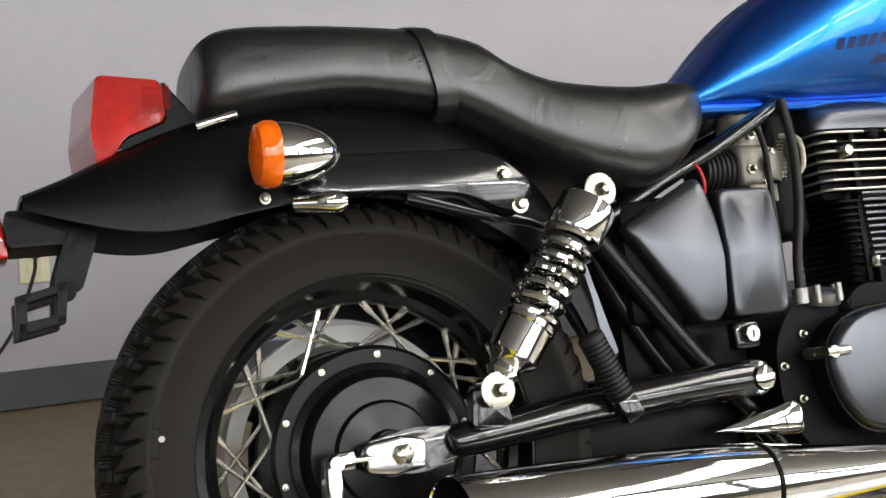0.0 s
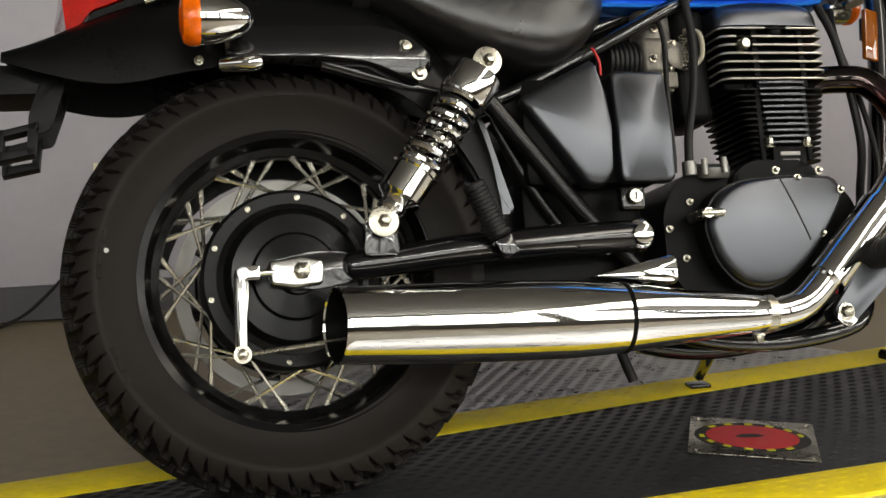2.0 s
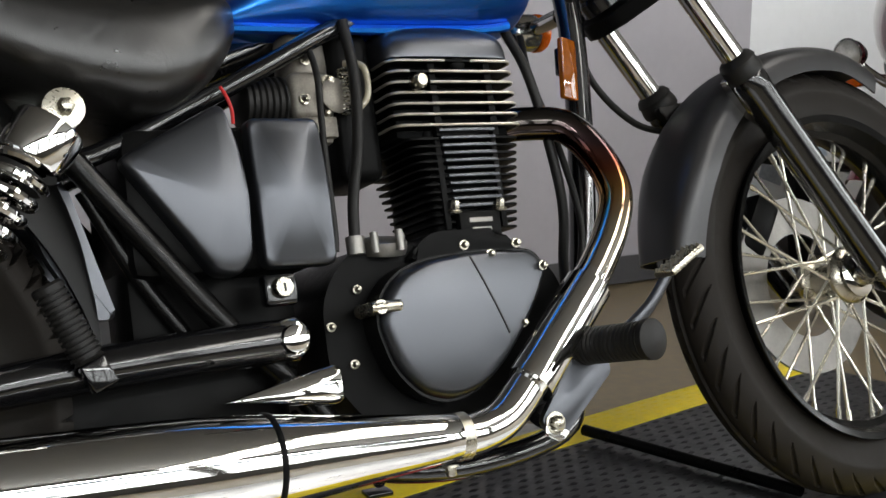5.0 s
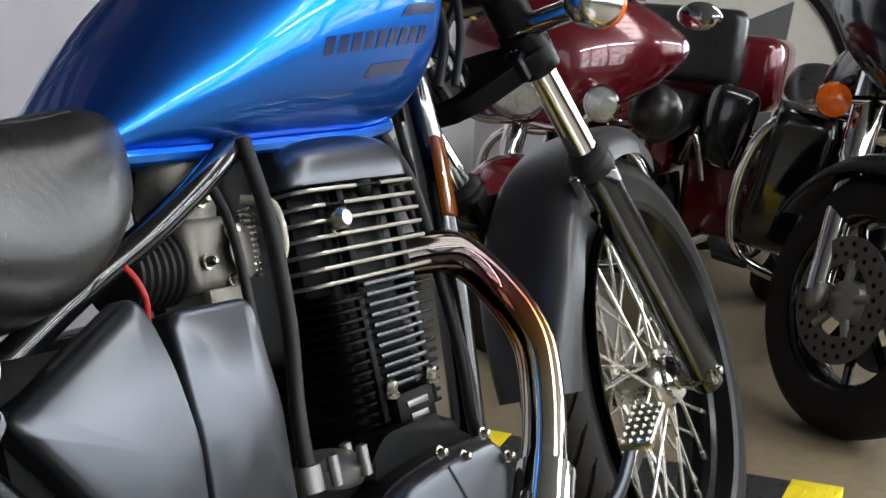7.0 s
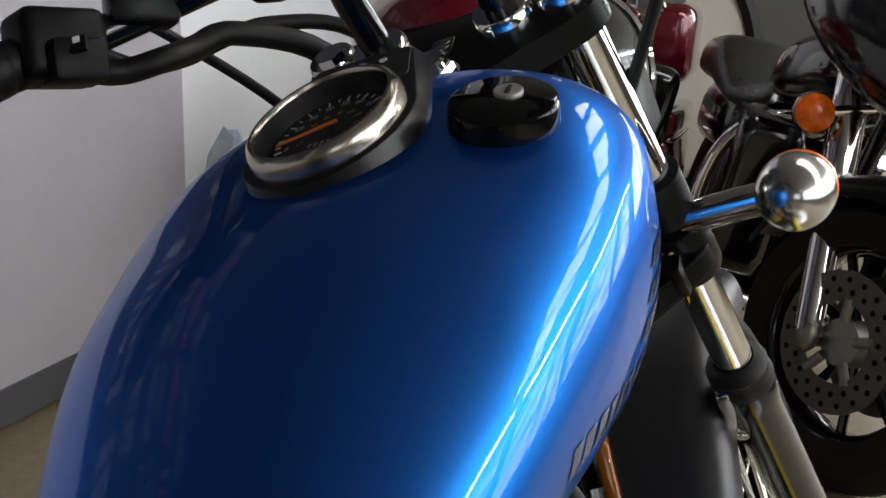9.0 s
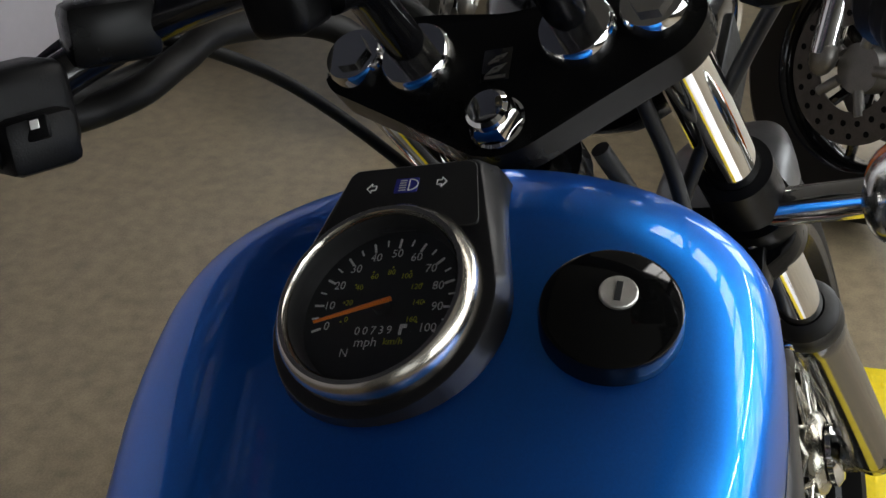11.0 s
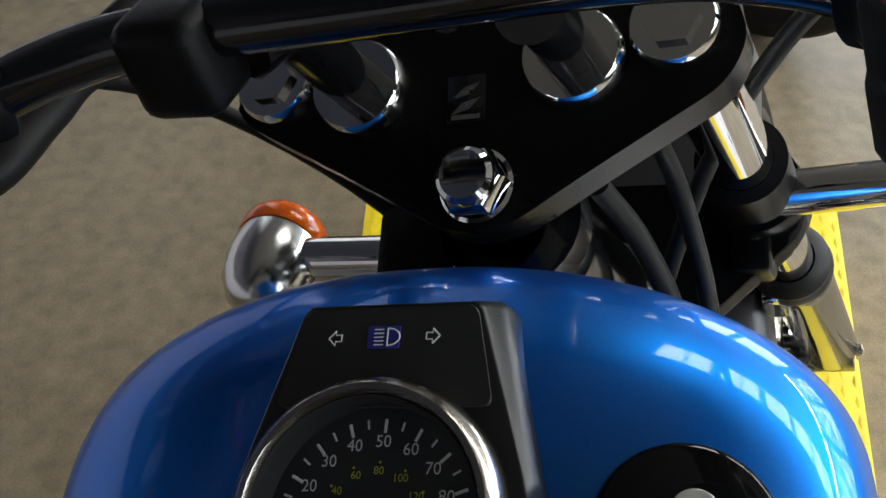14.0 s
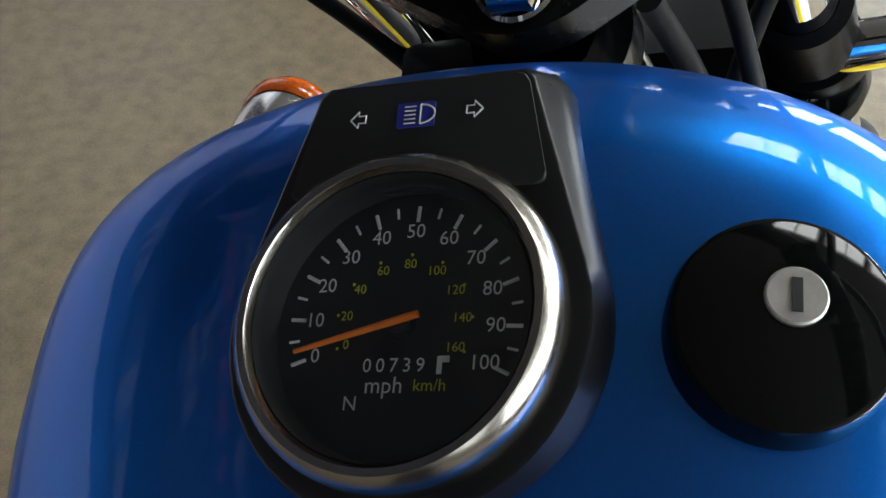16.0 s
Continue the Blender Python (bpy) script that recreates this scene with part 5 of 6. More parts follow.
# footpegs, pedal, stand
for s in (-1, 1):
    prof = [(0, 0), (0.017, 0), (0.019, 0.003)]
    for k in range(15):
        prof += [(0.0225, 0.006 + 0.0065 * k), (0.0225, 0.010 + 0.0065 * k), (0.0212, 0.0105 + 0.0065 * k), (0.0212, 0.012 + 0.0065 * k)]
    prof += [(0.0240, 0.106), (0.0240, 0.114), (0.017, 0.117), (0, 0.118)]
    fp = part("footpeg", lathe(prof, (0.857, s * 0.150, 0.285), (0.20, s, -0.03), 28), RUBB, bike, "round black rubber rider footpeg")
    part("peg_mount", join(plate(rounded([(0.780, 0.205), (0.797, 0.183), (0.815, 0.188), (0.893, 0.252), (0.885, 0.272), (0.835, 0.270)], 0.008), s * 0.160, s * 0.150, 0.0016), rod((0.852, s * 0.08, 0.272), (0.858, s * 0.153, 0.284), 0.014, 14)), GRAPH, fp, "satin graphite footpeg mount")
    part("mount_tab", plate(rounded([(0.786, 0.212), (0.781, 0.190), (0.800, 0.178), (0.816, 0.187)], 0.005), s * 0.1635, s * 0.1605, 0.001), SATCH, fp, "bright plated mounting tab")
    part("mount_bolt", bolt((0.797, s * 0.162, 0.201), (0, s, 0), 0.009, 0.009), DULLCH, fp)
pd = part("brake_pedal", tube([(0.868, -0.160, 0.272, 0.010), (0.905, -0.172, 0.292, 0.009), (0.940, -0.190, 0.322, 0.008), (0.968, -0.200, 0.358, 0.007)], seg=12, n=5, flat=0.6), GRAPH, bike, "plated rear brake pedal")
PADM = Matrix.Translation((0.983, -0.208, 0.372)) @ pose(0, 0, 0, 0, -28, 0)
part("pedal_pad", box(0.062, 0.036, 0.010, PADM, 0.003), DULLCH, pd, "knurled plated pedal pad")
for i in range(6):
    for j in range(4):
        part("pad_stud", lathe([(0.0036, 0), (0.001, 0.003), (0, 0.003)], PADM @ Vector((-0.026 + 0.0104 * i, -0.0135 + 0.009 * j, 0.005)), PADM.to_3x3() @ Vector((0, 0, 1)), 4), DULLCH, pd)
part("side_stand", tube([(0.70, 0.09, 0.20, 0.013), (0.755, 0.20, 0.165, 0.013), (0.802, 0.335, 0.130, 0.011)], seg=14, n=4), BLACK, bike, "black side stand")
part("stand_foot", box(0.042, 0.030, 0.008, pose(0.802, 0.345, 0.112, 17.45), 0.003), BLACK, bike)
# added black block: stands in for the dark gap between swingarm and muffler
part("lower_guard", box(0.27, 0.13, 0.15, pose(0.385, 0.0, 0.265), 0.03, 3), ENGB, bike, "black filler block added to darken the gap behind the swingarm")
part("drain_hose", tube([(0.500, 0, 0.20), (0.506, 0, 0.165), (0.520, 0, 0.125)], 0.008, 10), RUBB, bike, "black drain hose")
# no real part: a black box added to keep the space behind the cylinder dark
part("intake_manifold", box(0.060, 0.11, 0.19, pose(0.655, 0.01, 0.615), 0.015, 3), ENGB, bike, "black backing block added to darken the space behind the cylinder")

# ---------------------------------------------------------------- motorcycle: front end
FN = Vector((0.962, 0.003, 0.972))
FU, FAX = Vector((0.819, 0, 0.574)), Vector((-0.574, 0, 0.819))
FORK = Matrix((FU, Vector((0, 1, 0)), FAX)).transposed().to_4x4()
FORK.translation = FN


def in_fork(bm):
    bmesh.ops.transform(bm, matrix=FORK, verts=bm.verts)
    return bm


def fk(u, v, w):
    return tuple(FORK @ Vector((u, v, w)))


TU = 0.060
clamp_outline = rounded([(-0.014, 0.008), (-0.012, -0.016), (0.0127, -0.057), (0.042, -0.108), (0.062, -0.118), (0.086, -0.110), (0.092, -0.06), (0.082, 0), (0.092, 0.06), (0.086, 0.112), (0.062, 0.124), (0.046, 0.116), (0.0215, 0.0705)], 0.012, 5)
clamp = part("top_clamp", in_fork(plate_uv(clamp_outline, -0.026, -0.004, 0.004, 3)), SATIN, bike, "satin black top fork clamp")
badge_plate = part("maker_badge", in_fork(box(0.022, 0.018, 0.0010, pose(0.047, 0.004, -0.0036), 0.0004)), BLACK, clamp, "small black badge plate")
for k in (-1, 1):
    part("badge_shape", in_fork(plate_uv([(0.047 + 0.0035 * k - 0.0035, 0.0105), (0.047 + 0.0035 * k + 0.0015, 0.0055), (0.047 + 0.0035 * k + 0.0035, -0.0025), (0.047 + 0.0035 * k - 0.0015, 0.0025)], -0.0032, -0.0026, 0)), DULLCH, badge_plate, "bright slanted badge shape")
part("badge_bar", in_fork(box(0.0020, 0.013, 0.0006, pose(0.0385, 0.004, -0.0029), 0)), DULLCH, badge_plate, "tiny bright lettering bar")
part("stem_nut", in_fork(join(lathe([(0.0168, -0.004), (0.0168, 0.0), (0.015, 0.001)], (0.006, -0.003, 0), (0, 0, 1), 40), lathe([(0.0160, 0.001), (0.0160, 0.009), (0.0140, 0.0115), (0, 0.012)], (0.006, -0.003, 0), (0, 0, 1), 6), lathe([(0.0130, 0.009), (0.0126, 0.0145), (0.0105, 0.0165), (0, 0.0170)], (0.006, -0.003, 0), (0, 0, 1), 32))), CHROME, clamp, "chrome steering stem nut")
part("stem", in_fork(lathe([(0.026, -0.030), (0.026, -0.060), (0.034, -0.064), (0.034, -0.080), (0.028, -0.085), (0.028, -0.20)], (0, 0, 0), (0, 0, 1), 32)), CHROME, clamp, "bright steering head collar")
for s in (-1, 1):
    tu, tv, ru, rv = (0.0670, -0.0885, 0.0580, -0.0458) if s < 0 else (0.0620, 0.0965, 0.0550, 0.0530)  # bars turned a little
    part("fork_cap", in_fork(join(lathe([(0.0190, -0.006), (0.0190, 0.005), (0.0175, 0.008), (0.0, 0.008)], (tu, tv, 0), (0, 0, 1), 36), lathe([(0.012, 0.008), (0.012, 0.0115), (0, 0.0115)], (tu, tv, 0), (0, 0, 1), 6))), CHROME, clamp, "chrome fork cap bolt")
    part("riser_collar", in_fork(lathe([(0.0225, -0.005), (0.0225, 0.006), (0.0205, 0.009), (0.0120, 0.009)], (ru, rv, 0), (0, 0, 1), 36)), CHROME, clamp, "chrome handlebar riser collar")
    leg = part("fork_leg", in_fork(lathe([(0, -0.850), (0.014, -0.850), (0.022, -0.842), (0.0262, -0.80), (0.0262, -0.475), (0.0275, -0.470), (0.0275, -0.452), (0.0262, -0.448), (0.0185, -0.446)], (tu, tv, 0), (0, 0, 1), 32)), BLACK, bike, "gloss black lower fork leg")
    part("fork_tube", in_fork(lathe([(0.0182, -0.46), (0.0182, -0.02)], (tu, tv, 0), (0, 0, 1), 32)), CHROME, leg, "polished fork tube")
    part("dust_seal", in_fork(lathe([(0.0190, -0.447), (0.0290, -0.447), (0.0300, -0.440), (0.0290, -0.434), (0.0275, -0.428), (0.0290, -0.424), (0.0250, -0.416), (0.0190, -0.412)], (tu, tv, 0), (0, 0, 1), 32)), RUBB, leg, "black rubber dust seal")
    part("leg_bolt", bolt(fk(TU + 0.004, s * 0.112, -0.818), (0, s, 0), 0.0062, 0.006), DULLCH, leg)
    part("axle_boss", rod(fk(TU - 0.002, s * 0.050, -0.816), fk(TU - 0.002, s * 0.11, -0.816), 0.016, 18), DULLCH, leg)
    part("clamp_band", in_fork(join(lathe([(0.0185, -0.290), (0.0275, -0.288), (0.0285, -0.285), (0.0285, -0.235), (0.0275, -0.232), (0.0185, -0.230)], (tu, tv, 0), (0, 0, 1), 32), box(0.030, 0.024, 0.034, pose(TU - 0.026, s * 0.084, -0.260), 0.004))), SATIN, bike, "black lower fork clamp")
    part("clamp_bolt", bolt(fk(TU - 0.014, s * 0.099, -0.262), FORK.to_3x3() @ Vector((-0.55, s * 0.83, 0)), 0.0075, 0.005), DULLCH, bike)
    part("signal_band", in_fork(lathe([(0.0185, -0.226), (0.0255, -0.224), (0.0255, -0.180), (0.0185, -0.178)], (tu, tv, 0), (0, 0, 1), 30)), PLASTIC, bike, "black signal bracket band")
    part("riser", tube([fk(ru, rv, 0.0), fk(ru, rv, 0.045), fk(0.050, s * 0.050, 0.080), fk(0.036, s * 0.056, 0.094)], 0.0122, 18), BLACK, bike, "gloss black handlebar riser")
part("clamp_bolt", bolt((1.1395, -0.0860, 0.7960), (-0.80, -0.52, -0.30), 0.0070, 0.005), CHROME, bike, "bright hexagon clamp bolt")
part("lower_yoke", in_fork(plate_uv(rounded([(-0.030, 0.03), (-0.030, -0.03), (0.045, -0.115), (0.075, -0.115), (0.080, 0), (0.075, 0.115), (0.045, 0.115)], 0.016, 4), -0.277, -0.252, 0.005)), ENGB, bike, "black lower yoke")
half = [(0.934, 0.0, 1.083), (0.934, 0.08, 1.083), (0.930, 0.125, 1.081), (0.913, 0.170, 1.074), (0.872, 0.212, 1.062), (0.80, 0.250, 1.046), (0.70, 0.285, 1.028)]
bar = part("handlebar", tube([(x, -y, z) for x, y, z in half[:0:-1]] + half, 0.0122, 18, 6), BLACK, bike, "gloss black pulled-back handlebar")
for s in (-1, 1):
    g0, g1 = Vector((0.835, s * 0.226, 1.057)), Vector((0.70, s * 0.285, 1.028))
    part("grip", lathe([(0, 0), (0.019, 0), (0.020, 0.004)] + [q for k in range(11) for q in ((0.0165, 0.010 + 0.011 * k), (0.0175, 0.012 + 0.011 * k), (0.0175, 0.018 + 0.011 * k), (0.0165, 0.020 + 0.011 * k))] + [(0.018, 0.140), (0, 0.142)], g0, g1 - g0, 24), RUBB, bar, "black rubber grip")
    px, pz = (0.848, 1.060) if s > 0 else (0.842, 1.086)
    pod = part("switch_pod", join(box(0.060 if s > 0 else 0.052, 0.046, 0.050, pose(px + (0 if s > 0 else 0.012), s * (0.214 if s > 0 else 0.191), pz, 0, 10, -s * 24), 0.009, 3), box(0.040, 0.030, 0.030, pose(px + (-0.008 if s > 0 else 0.008), s * (0.196 if s > 0 else 0.182), pz - 0.014, 0, 10, -s * 24), 0.006, 2)), PLASTIC, bar, "black handlebar switch housing")
    if s < 0:
        part("kill_switch", box(0.042, 0.019, 0.013, pose(px - 0.002, s * 0.183, pz + 0.026, 14, 6, 22), 0.003, 2), REDPL, pod, "red rocker kill switch")
    else:
        part("horn_button", box(0.012, 0.012, 0.004, pose(px - 0.016, s * 0.182, pz - 0.005, 0, -60, 24), 0.001), PLASTIC, pod)
        part("horn_mark", box(0.0045, 0.0045, 0.0008, pose(px - 0.0185, s * 0.1805, pz - 0.002, 0, -60, 24), 0), WHITE, pod, "white horn mark")
    part("lever", tube([(0.905, s * 0.180, 1.080, 0.009), (0.900, s * 0.215, 1.072, 0.007), (0.865, s * 0.262, 1.050, 0.006), (0.80, s * 0.305, 1.030, 0.006), (0.735, s * 0.330, 1.020, 0.008)], seg=12, n=5, flat=0.6), BLACK, bar, "hand lever")
    part("lever_perch", box(0.050, 0.034, 0.034, pose(0.905, s * 0.178, 1.080, 0, 12, -s * 40), 0.006, 2), SATIN, bar, "black lever perch")
    if s > 0:
        part("bar_clip", box(0.036, 0.038, 0.042, pose(0.930, 0.080, 1.076, 0, 0, -6), 0.008, 3), PLASTIC, bar, "black cable clip round the handlebar")
part("wire_guide", join(box(0.020, 0.040, 0.006, pose(0.955, 0.004, 1.070), 0.002), rod((0.957, -0.006, 1.072), (0.985, -0.004, 1.048), 0.008, 12)), DULLCH, bar, "plated cable guide")
for pts, r in (([(0.871, 0.205, 1.055), (0.934, 0.215, 1.042), (0.971, 0.20, 1.042), (0.992, 0.178, 1.049), (1.03, 0.155, 1.055), (1.08, 0.11, 1.035), (1.10, 0.07, 0.96), (1.07, 0.05, 0.87)], 0.0062), ([(0.90, -0.20, 1.060), (0.99, -0.19, 1.05), (1.06, -0.14, 0.99), (1.08, -0.08, 0.90), (1.04, -0.03, 0.80)], 0.005),
               ([(0.90, 0.19, 1.075), (0.96, 0.20, 1.06), (1.04, 0.17, 0.99), (1.08, 0.11, 0.88), (1.05, 0.04, 0.78)], 0.0045), ([(1.02, -0.035, 0.93), (1.035, -0.045, 0.88), (1.03, -0.055, 0.82), (1.00, -0.05, 0.76)], 0.006), ([(1.04, -0.06, 0.95), (1.055, -0.065, 0.89), (1.04, -0.070, 0.82), (1.02, -0.06, 0.76)], 0.005),
               ([(1.06, 0.05, 0.86), (1.09, 0.07, 0.76), (1.13, 0.085, 0.68), (1.20, 0.09, 0.62), (1.27, 0.085, 0.60)], 0.0055)):
    part("cable", tube(pts, r, 10), RUBB, bike, "black control cable")
part("clutch_hose", tube([(0.852, 0.214, 1.052), (0.880, 0.2120, 1.042), (0.8998, 0.2040, 1.038), (0.919, 0.1839, 1.040), (0.9496, 0.1746, 1.045), (0.980, 0.158, 1.050), (1.04, 0.12, 1.02), (1.06, 0.09, 0.94)], 0.0095, 12), RUBB, bike, "thick black clutch cable sleeve")
hl = part("headlight", in_fork(lathe([(0, -0.085), (0.035, -0.082), (0.062, -0.066), (0.078, -0.038), (0.085, 0.0), (0.087, 0.022)], (0.185, 0, -0.150), (0.80, 0, -0.60), 48)), BLACK, bike, "black headlight shell")
part("headlight_rim", in_fork(lathe([(0.080, 0.020), (0.089, 0.020), (0.091, 0.028), (0.086, 0.036), (0.078, 0.036)], (0.185, 0, -0.150), (0.80, 0, -0.60), 48, True)), CHROME, hl, "chrome headlight rim")
part("headlight_lens", in_fork(lathe([(0.080, 0.032), (0.05, 0.044), (0, 0.050)], (0.185, 0, -0.150), (0.80, 0, -0.60), 40)), LAMPG, hl, "clear headlight lens")
for s in (-1, 1):
    part("headlight_ear", in_fork(box(0.10, 0.008, 0.05, pose(0.115, s * 0.088, -0.155, 0, 20, 0), 0.003)), ENGB, hl, "black headlight bracket")
    c = (1.142, -0.190, 0.823) if s < 0 else (1.125, 0.230, 0.808)
    sg = bullet(c, s, bike, "turn_signal", "chrome bullet front turn signal with amber lens", -1, 0.86, 0.96 if s < 0 else 1.0)
    sg.data.materials[0] = SATCH
FFN = []
for k in range(29):
    th = radians(65 + (172 - 65) * k / 28)
    taper = 1 - 0.25 * max(0, (k - 22) / 6) if k > 22 else 1 - 0.30 * max(0, (5 - k) / 5)
    row = []
    for j in range(21):
        a = math.pi * j / 20
        c, s = math.cos(a), math.sin(a)
        r = 0.322 + 0.050 * abs(s) ** 0.6
        row.append((FA.x + r * math.cos(th), 0.068 * taper * abs(c) ** 0.6 * (1 if c > 0 else -1), FA.z + r * math.sin(th)))
    FFN.append(row)
ff = part("front_fender", shell(FFN, 0.003), mat("satin_graphite_fender", (0.046, 0.046, 0.048), 0.35, 0.6, 0, 0.5, rvar=0.05, var_scale=14), bike, "satin black front fender")
for s in (-1, 1):
    part("fender_bracket", plate(rounded([(1.235, 0.640), (1.300, 0.650), (1.345, 0.585), (1.325, 0.555), (1.270, 0.590)], 0.01), s * 0.078, s * 0.066, 0.002), CHROME if s < 0 else SATIN, ff, "bright fender bracket")
    part("fender_bolt", bolt((1.325, s * 0.078, 0.572), (0, s, 0), 0.007, 0.008), DULLCH, ff)
STEER = Matrix.Translation(FN) @ Matrix.Rotation(radians(3.2), 4, FAX) @ Matrix.Translation(-FN)  # bars turned a little
front.matrix_basis = STEER
ff.matrix_basis = STEER
part("ignition_bracket", box(0.060, 0.050, 0.060, pose(1.020, 0.060, 0.880, 0, -30, 0), 0.008, 2), SATIN, bike, "black ignition and signal bracket")
part("brake_caliper", box(0.05, 0.06, 0.10, pose(1.40, 0.085, 0.44, 0, 35, 0), 0.01), ENGB, bike, "black front brake caliper")


# ---------------------------------------------------------------- other things in the room
badge = thing("floor_badge", TABLE, "square metal plate with a red oval, screwed to the deck", "badge")
BC = (0.735, -0.115)
part("badge_plate", box(0.200, 0.190, 0.002, pose(*BC, 0.0062, 0, 0, -38), 0.0005), DULLCH, badge, "bare aluminium plate")
oval = lathe([(0, 0.0008), (0.090, 0.0008), (0.090, 0)], (0, 0, 0), (0, 0, 1), 48)
REDPR = mat("red_print", (0.40, 0.015, 0.02), 0.45, var=0.15, var_scale=30)
for nm, f, z, m_ in (("oval_border", 1.0, 0.0072, DIALB), ("oval_field", 0.80, 0.0080, REDPR)):
    bm = lathe([(0, 0.0006), (0.092 * f, 0.0006), (0.092 * f, 0)], (0, 0, 0), (0, 0, 1), 48)
    bmesh.ops.transform(bm, matrix=pose(*BC, z, 0, 0, -38) @ Matrix.Diagonal((1, 0.80, 1, 1)), verts=bm.verts)
    part(nm, bm, m_, badge)
for k in range(14):
    a = radians(20 + 24.5 * k)
    if k in (6, 13):
        continue
    part("letter_bar", box(0.013, 0.008, 0.0006, pose(*BC, 0.0086, 0, 0, -38) @ pose(0.081 * math.cos(a), 0.065 * math.sin(a), 0, 0, 0, math.degrees(a) + 90), 0), YELPR, badge, "yellow lettering bar")
part("oval_mark", in_dial(tube([(-0.035, -0.012, 0, 0.006), (-0.005, 0.004, 0, 0.013), (0.03, 0.012, 0, 0.006)], seg=8, n=4, flat=1.0), pose(*BC, 0.0082, 0, 0, -38) @ Matrix.Diagonal((1, 1, 0.05, 1))), DIALB, badge, "black shape on the red oval")
for sx in (-1, 1):
    for sy in (-1, 1):
        part("screw", lathe([(0.004, 0), (0.0035, 0.002), (0, 0.0025)], tuple(pose(*BC, 0.007, 0, 0, -38) @ Vector((sx * 0.088, sy * 0.083, 0))), (0, 0, 1), 10), DULLCH, badge)

outlet = thing("wall_outlet", ROOM @ pose(-0.107, WV, 0.370), "cream plastic wall outlet with a black plug", "outlet")
part("cover_plate", box(0.072, 0.008, 0.116, pose(0, -0.004, 0), 0.003), CREAM, outlet, "cream cover plate")
part("socket", box(0.034, 0.004, 0.028, pose(0, -0.009, -0.020), 0.002), CREAM, outlet)
part("power_cord", join(box(0.028, 0.030, 0.026, pose(0, -0.022, 0.020), 0.006, 2), tube([(0, -0.035, 0.016), (-0.012, -0.05, -0.04), (-0.07, -0.06, -0.17), (-0.17, -0.07, -0.285), (-0.27, -0.09, -0.355), (-0.42, -0.13, -0.374), (-0.9, -0.16, -0.374)], 0.0045, 8)), RUBB, outlet, "black plug and cord hanging to the floor")

strap_rod = thing("tie_down_bar", TABLE, "black steel bar lying across the deck", "bar")
part("bar", rod((1.298, 0.170, 0.020), (1.352, -0.235, 0.014), 0.010, 14), SATIN, strap_rod)

GREYPR = mat("grey_banner_print", (0.16, 0.16, 0.18), 0.6)
BANNM = mat("dark_banner_cloth", (0.012, 0.013, 0.02), 0.6, 0, 0, 0.3, var=0.15, var_scale=6)
ban = thing("wall_banner", ROOM @ pose(0.3, WV - 0.012, 2.19), "wide dark shop banner with pale lettering bars on the wall", "banner")
part("cloth", box(6.0, 0.012, 2.20, pose(0, 0, 0), 0.003), BANNM, ban, "dark printed cloth")
MAGPR = mat("magenta_banner_print", (0.22, 0.02, 0.12), 0.6)
rb = random.Random(8)
for z, h, pitch, m_ in ((-0.86, 0.15, 0.125, GREYPR), (-0.66, 0.10, 0.085, GREYPR), (-0.50, 0.055, 0.05, GREYPR), (-0.42, 0.055, 0.05, GREYPR), (-0.32, 0.06, 0.055, MAGPR), (-0.22, 0.055, 0.05, GREYPR)):
    x = -1.3
    while x < 2.5:
        n = rb.randint(3, 8)
        for k in range(n):
            bar = box(pitch * rb.choice((0.35, 0.6, 0.7)), 0.003, h * rb.choice((1, 1, 0.8)), pose(x + k * pitch, -0.0072, z), 0)
            part("letter_bar", bar, m_, ban, "pale lettering bar" if m_ == GREYPR else "magenta lettering bar")
        x += (n + rb.randint(1, 2)) * pitch * 1.05

WHITEP = mat("white_door_paint", (0.75, 0.76, 0.78), 0.45, var=0.03, var_scale=3)
PALEBL = mat("pale_blue_print", (0.46, 0.54, 0.66), 0.35, var=0.35, var_scale=6)
GREYBL = mat("grey_blue_print", (0.33, 0.36, 0.40), 0.35, var=0.30, var_scale=8)
panel = thing("white_panel", ROOM @ pose(4.16, WV + 0.022, 0), "glossy white printed wall panel with pale blue shapes", "panel")
part("board", box(1.46, 0.024, 2.10, pose(0, 0, 1.155), 0.004), WHITEP, panel, "white board")
for x, s in ((-0.45, 1.0), (0.08, 1.1)):
    for nm, pts, m_ in (("printed_shape", [(-0.19, 0.34), (-0.13, 0.53), (-0.02, 0.61), (0.05, 0.56), (0.0, 0.47), (-0.06, 0.30)], GREYBL), ("printed_shape", [(-0.02, 0.60), (0.07, 0.59), (0.16, 0.50), (0.22, 0.41), (0.17, 0.40), (0.10, 0.48), (0.04, 0.55)], PALEBL)):
        bm = bmesh.new()
        lo = [bm.verts.new((x + s * a, -0.0125, b)) for a, b in pts]
        hi = [bm.verts.new((x + s * a, -0.0150, b)) for a, b in pts]
        bm.faces.new(hi)
        for i in range(len(pts)):
            bm.faces.new((lo[i], lo[(i + 1) % len(pts)], hi[(i + 1) % len(pts)], hi[i]))
        bmesh.ops.recalc_face_normals(bm, faces=bm.faces)
        part(nm, bm, m_, panel)
tagged(panel, kind="structure")

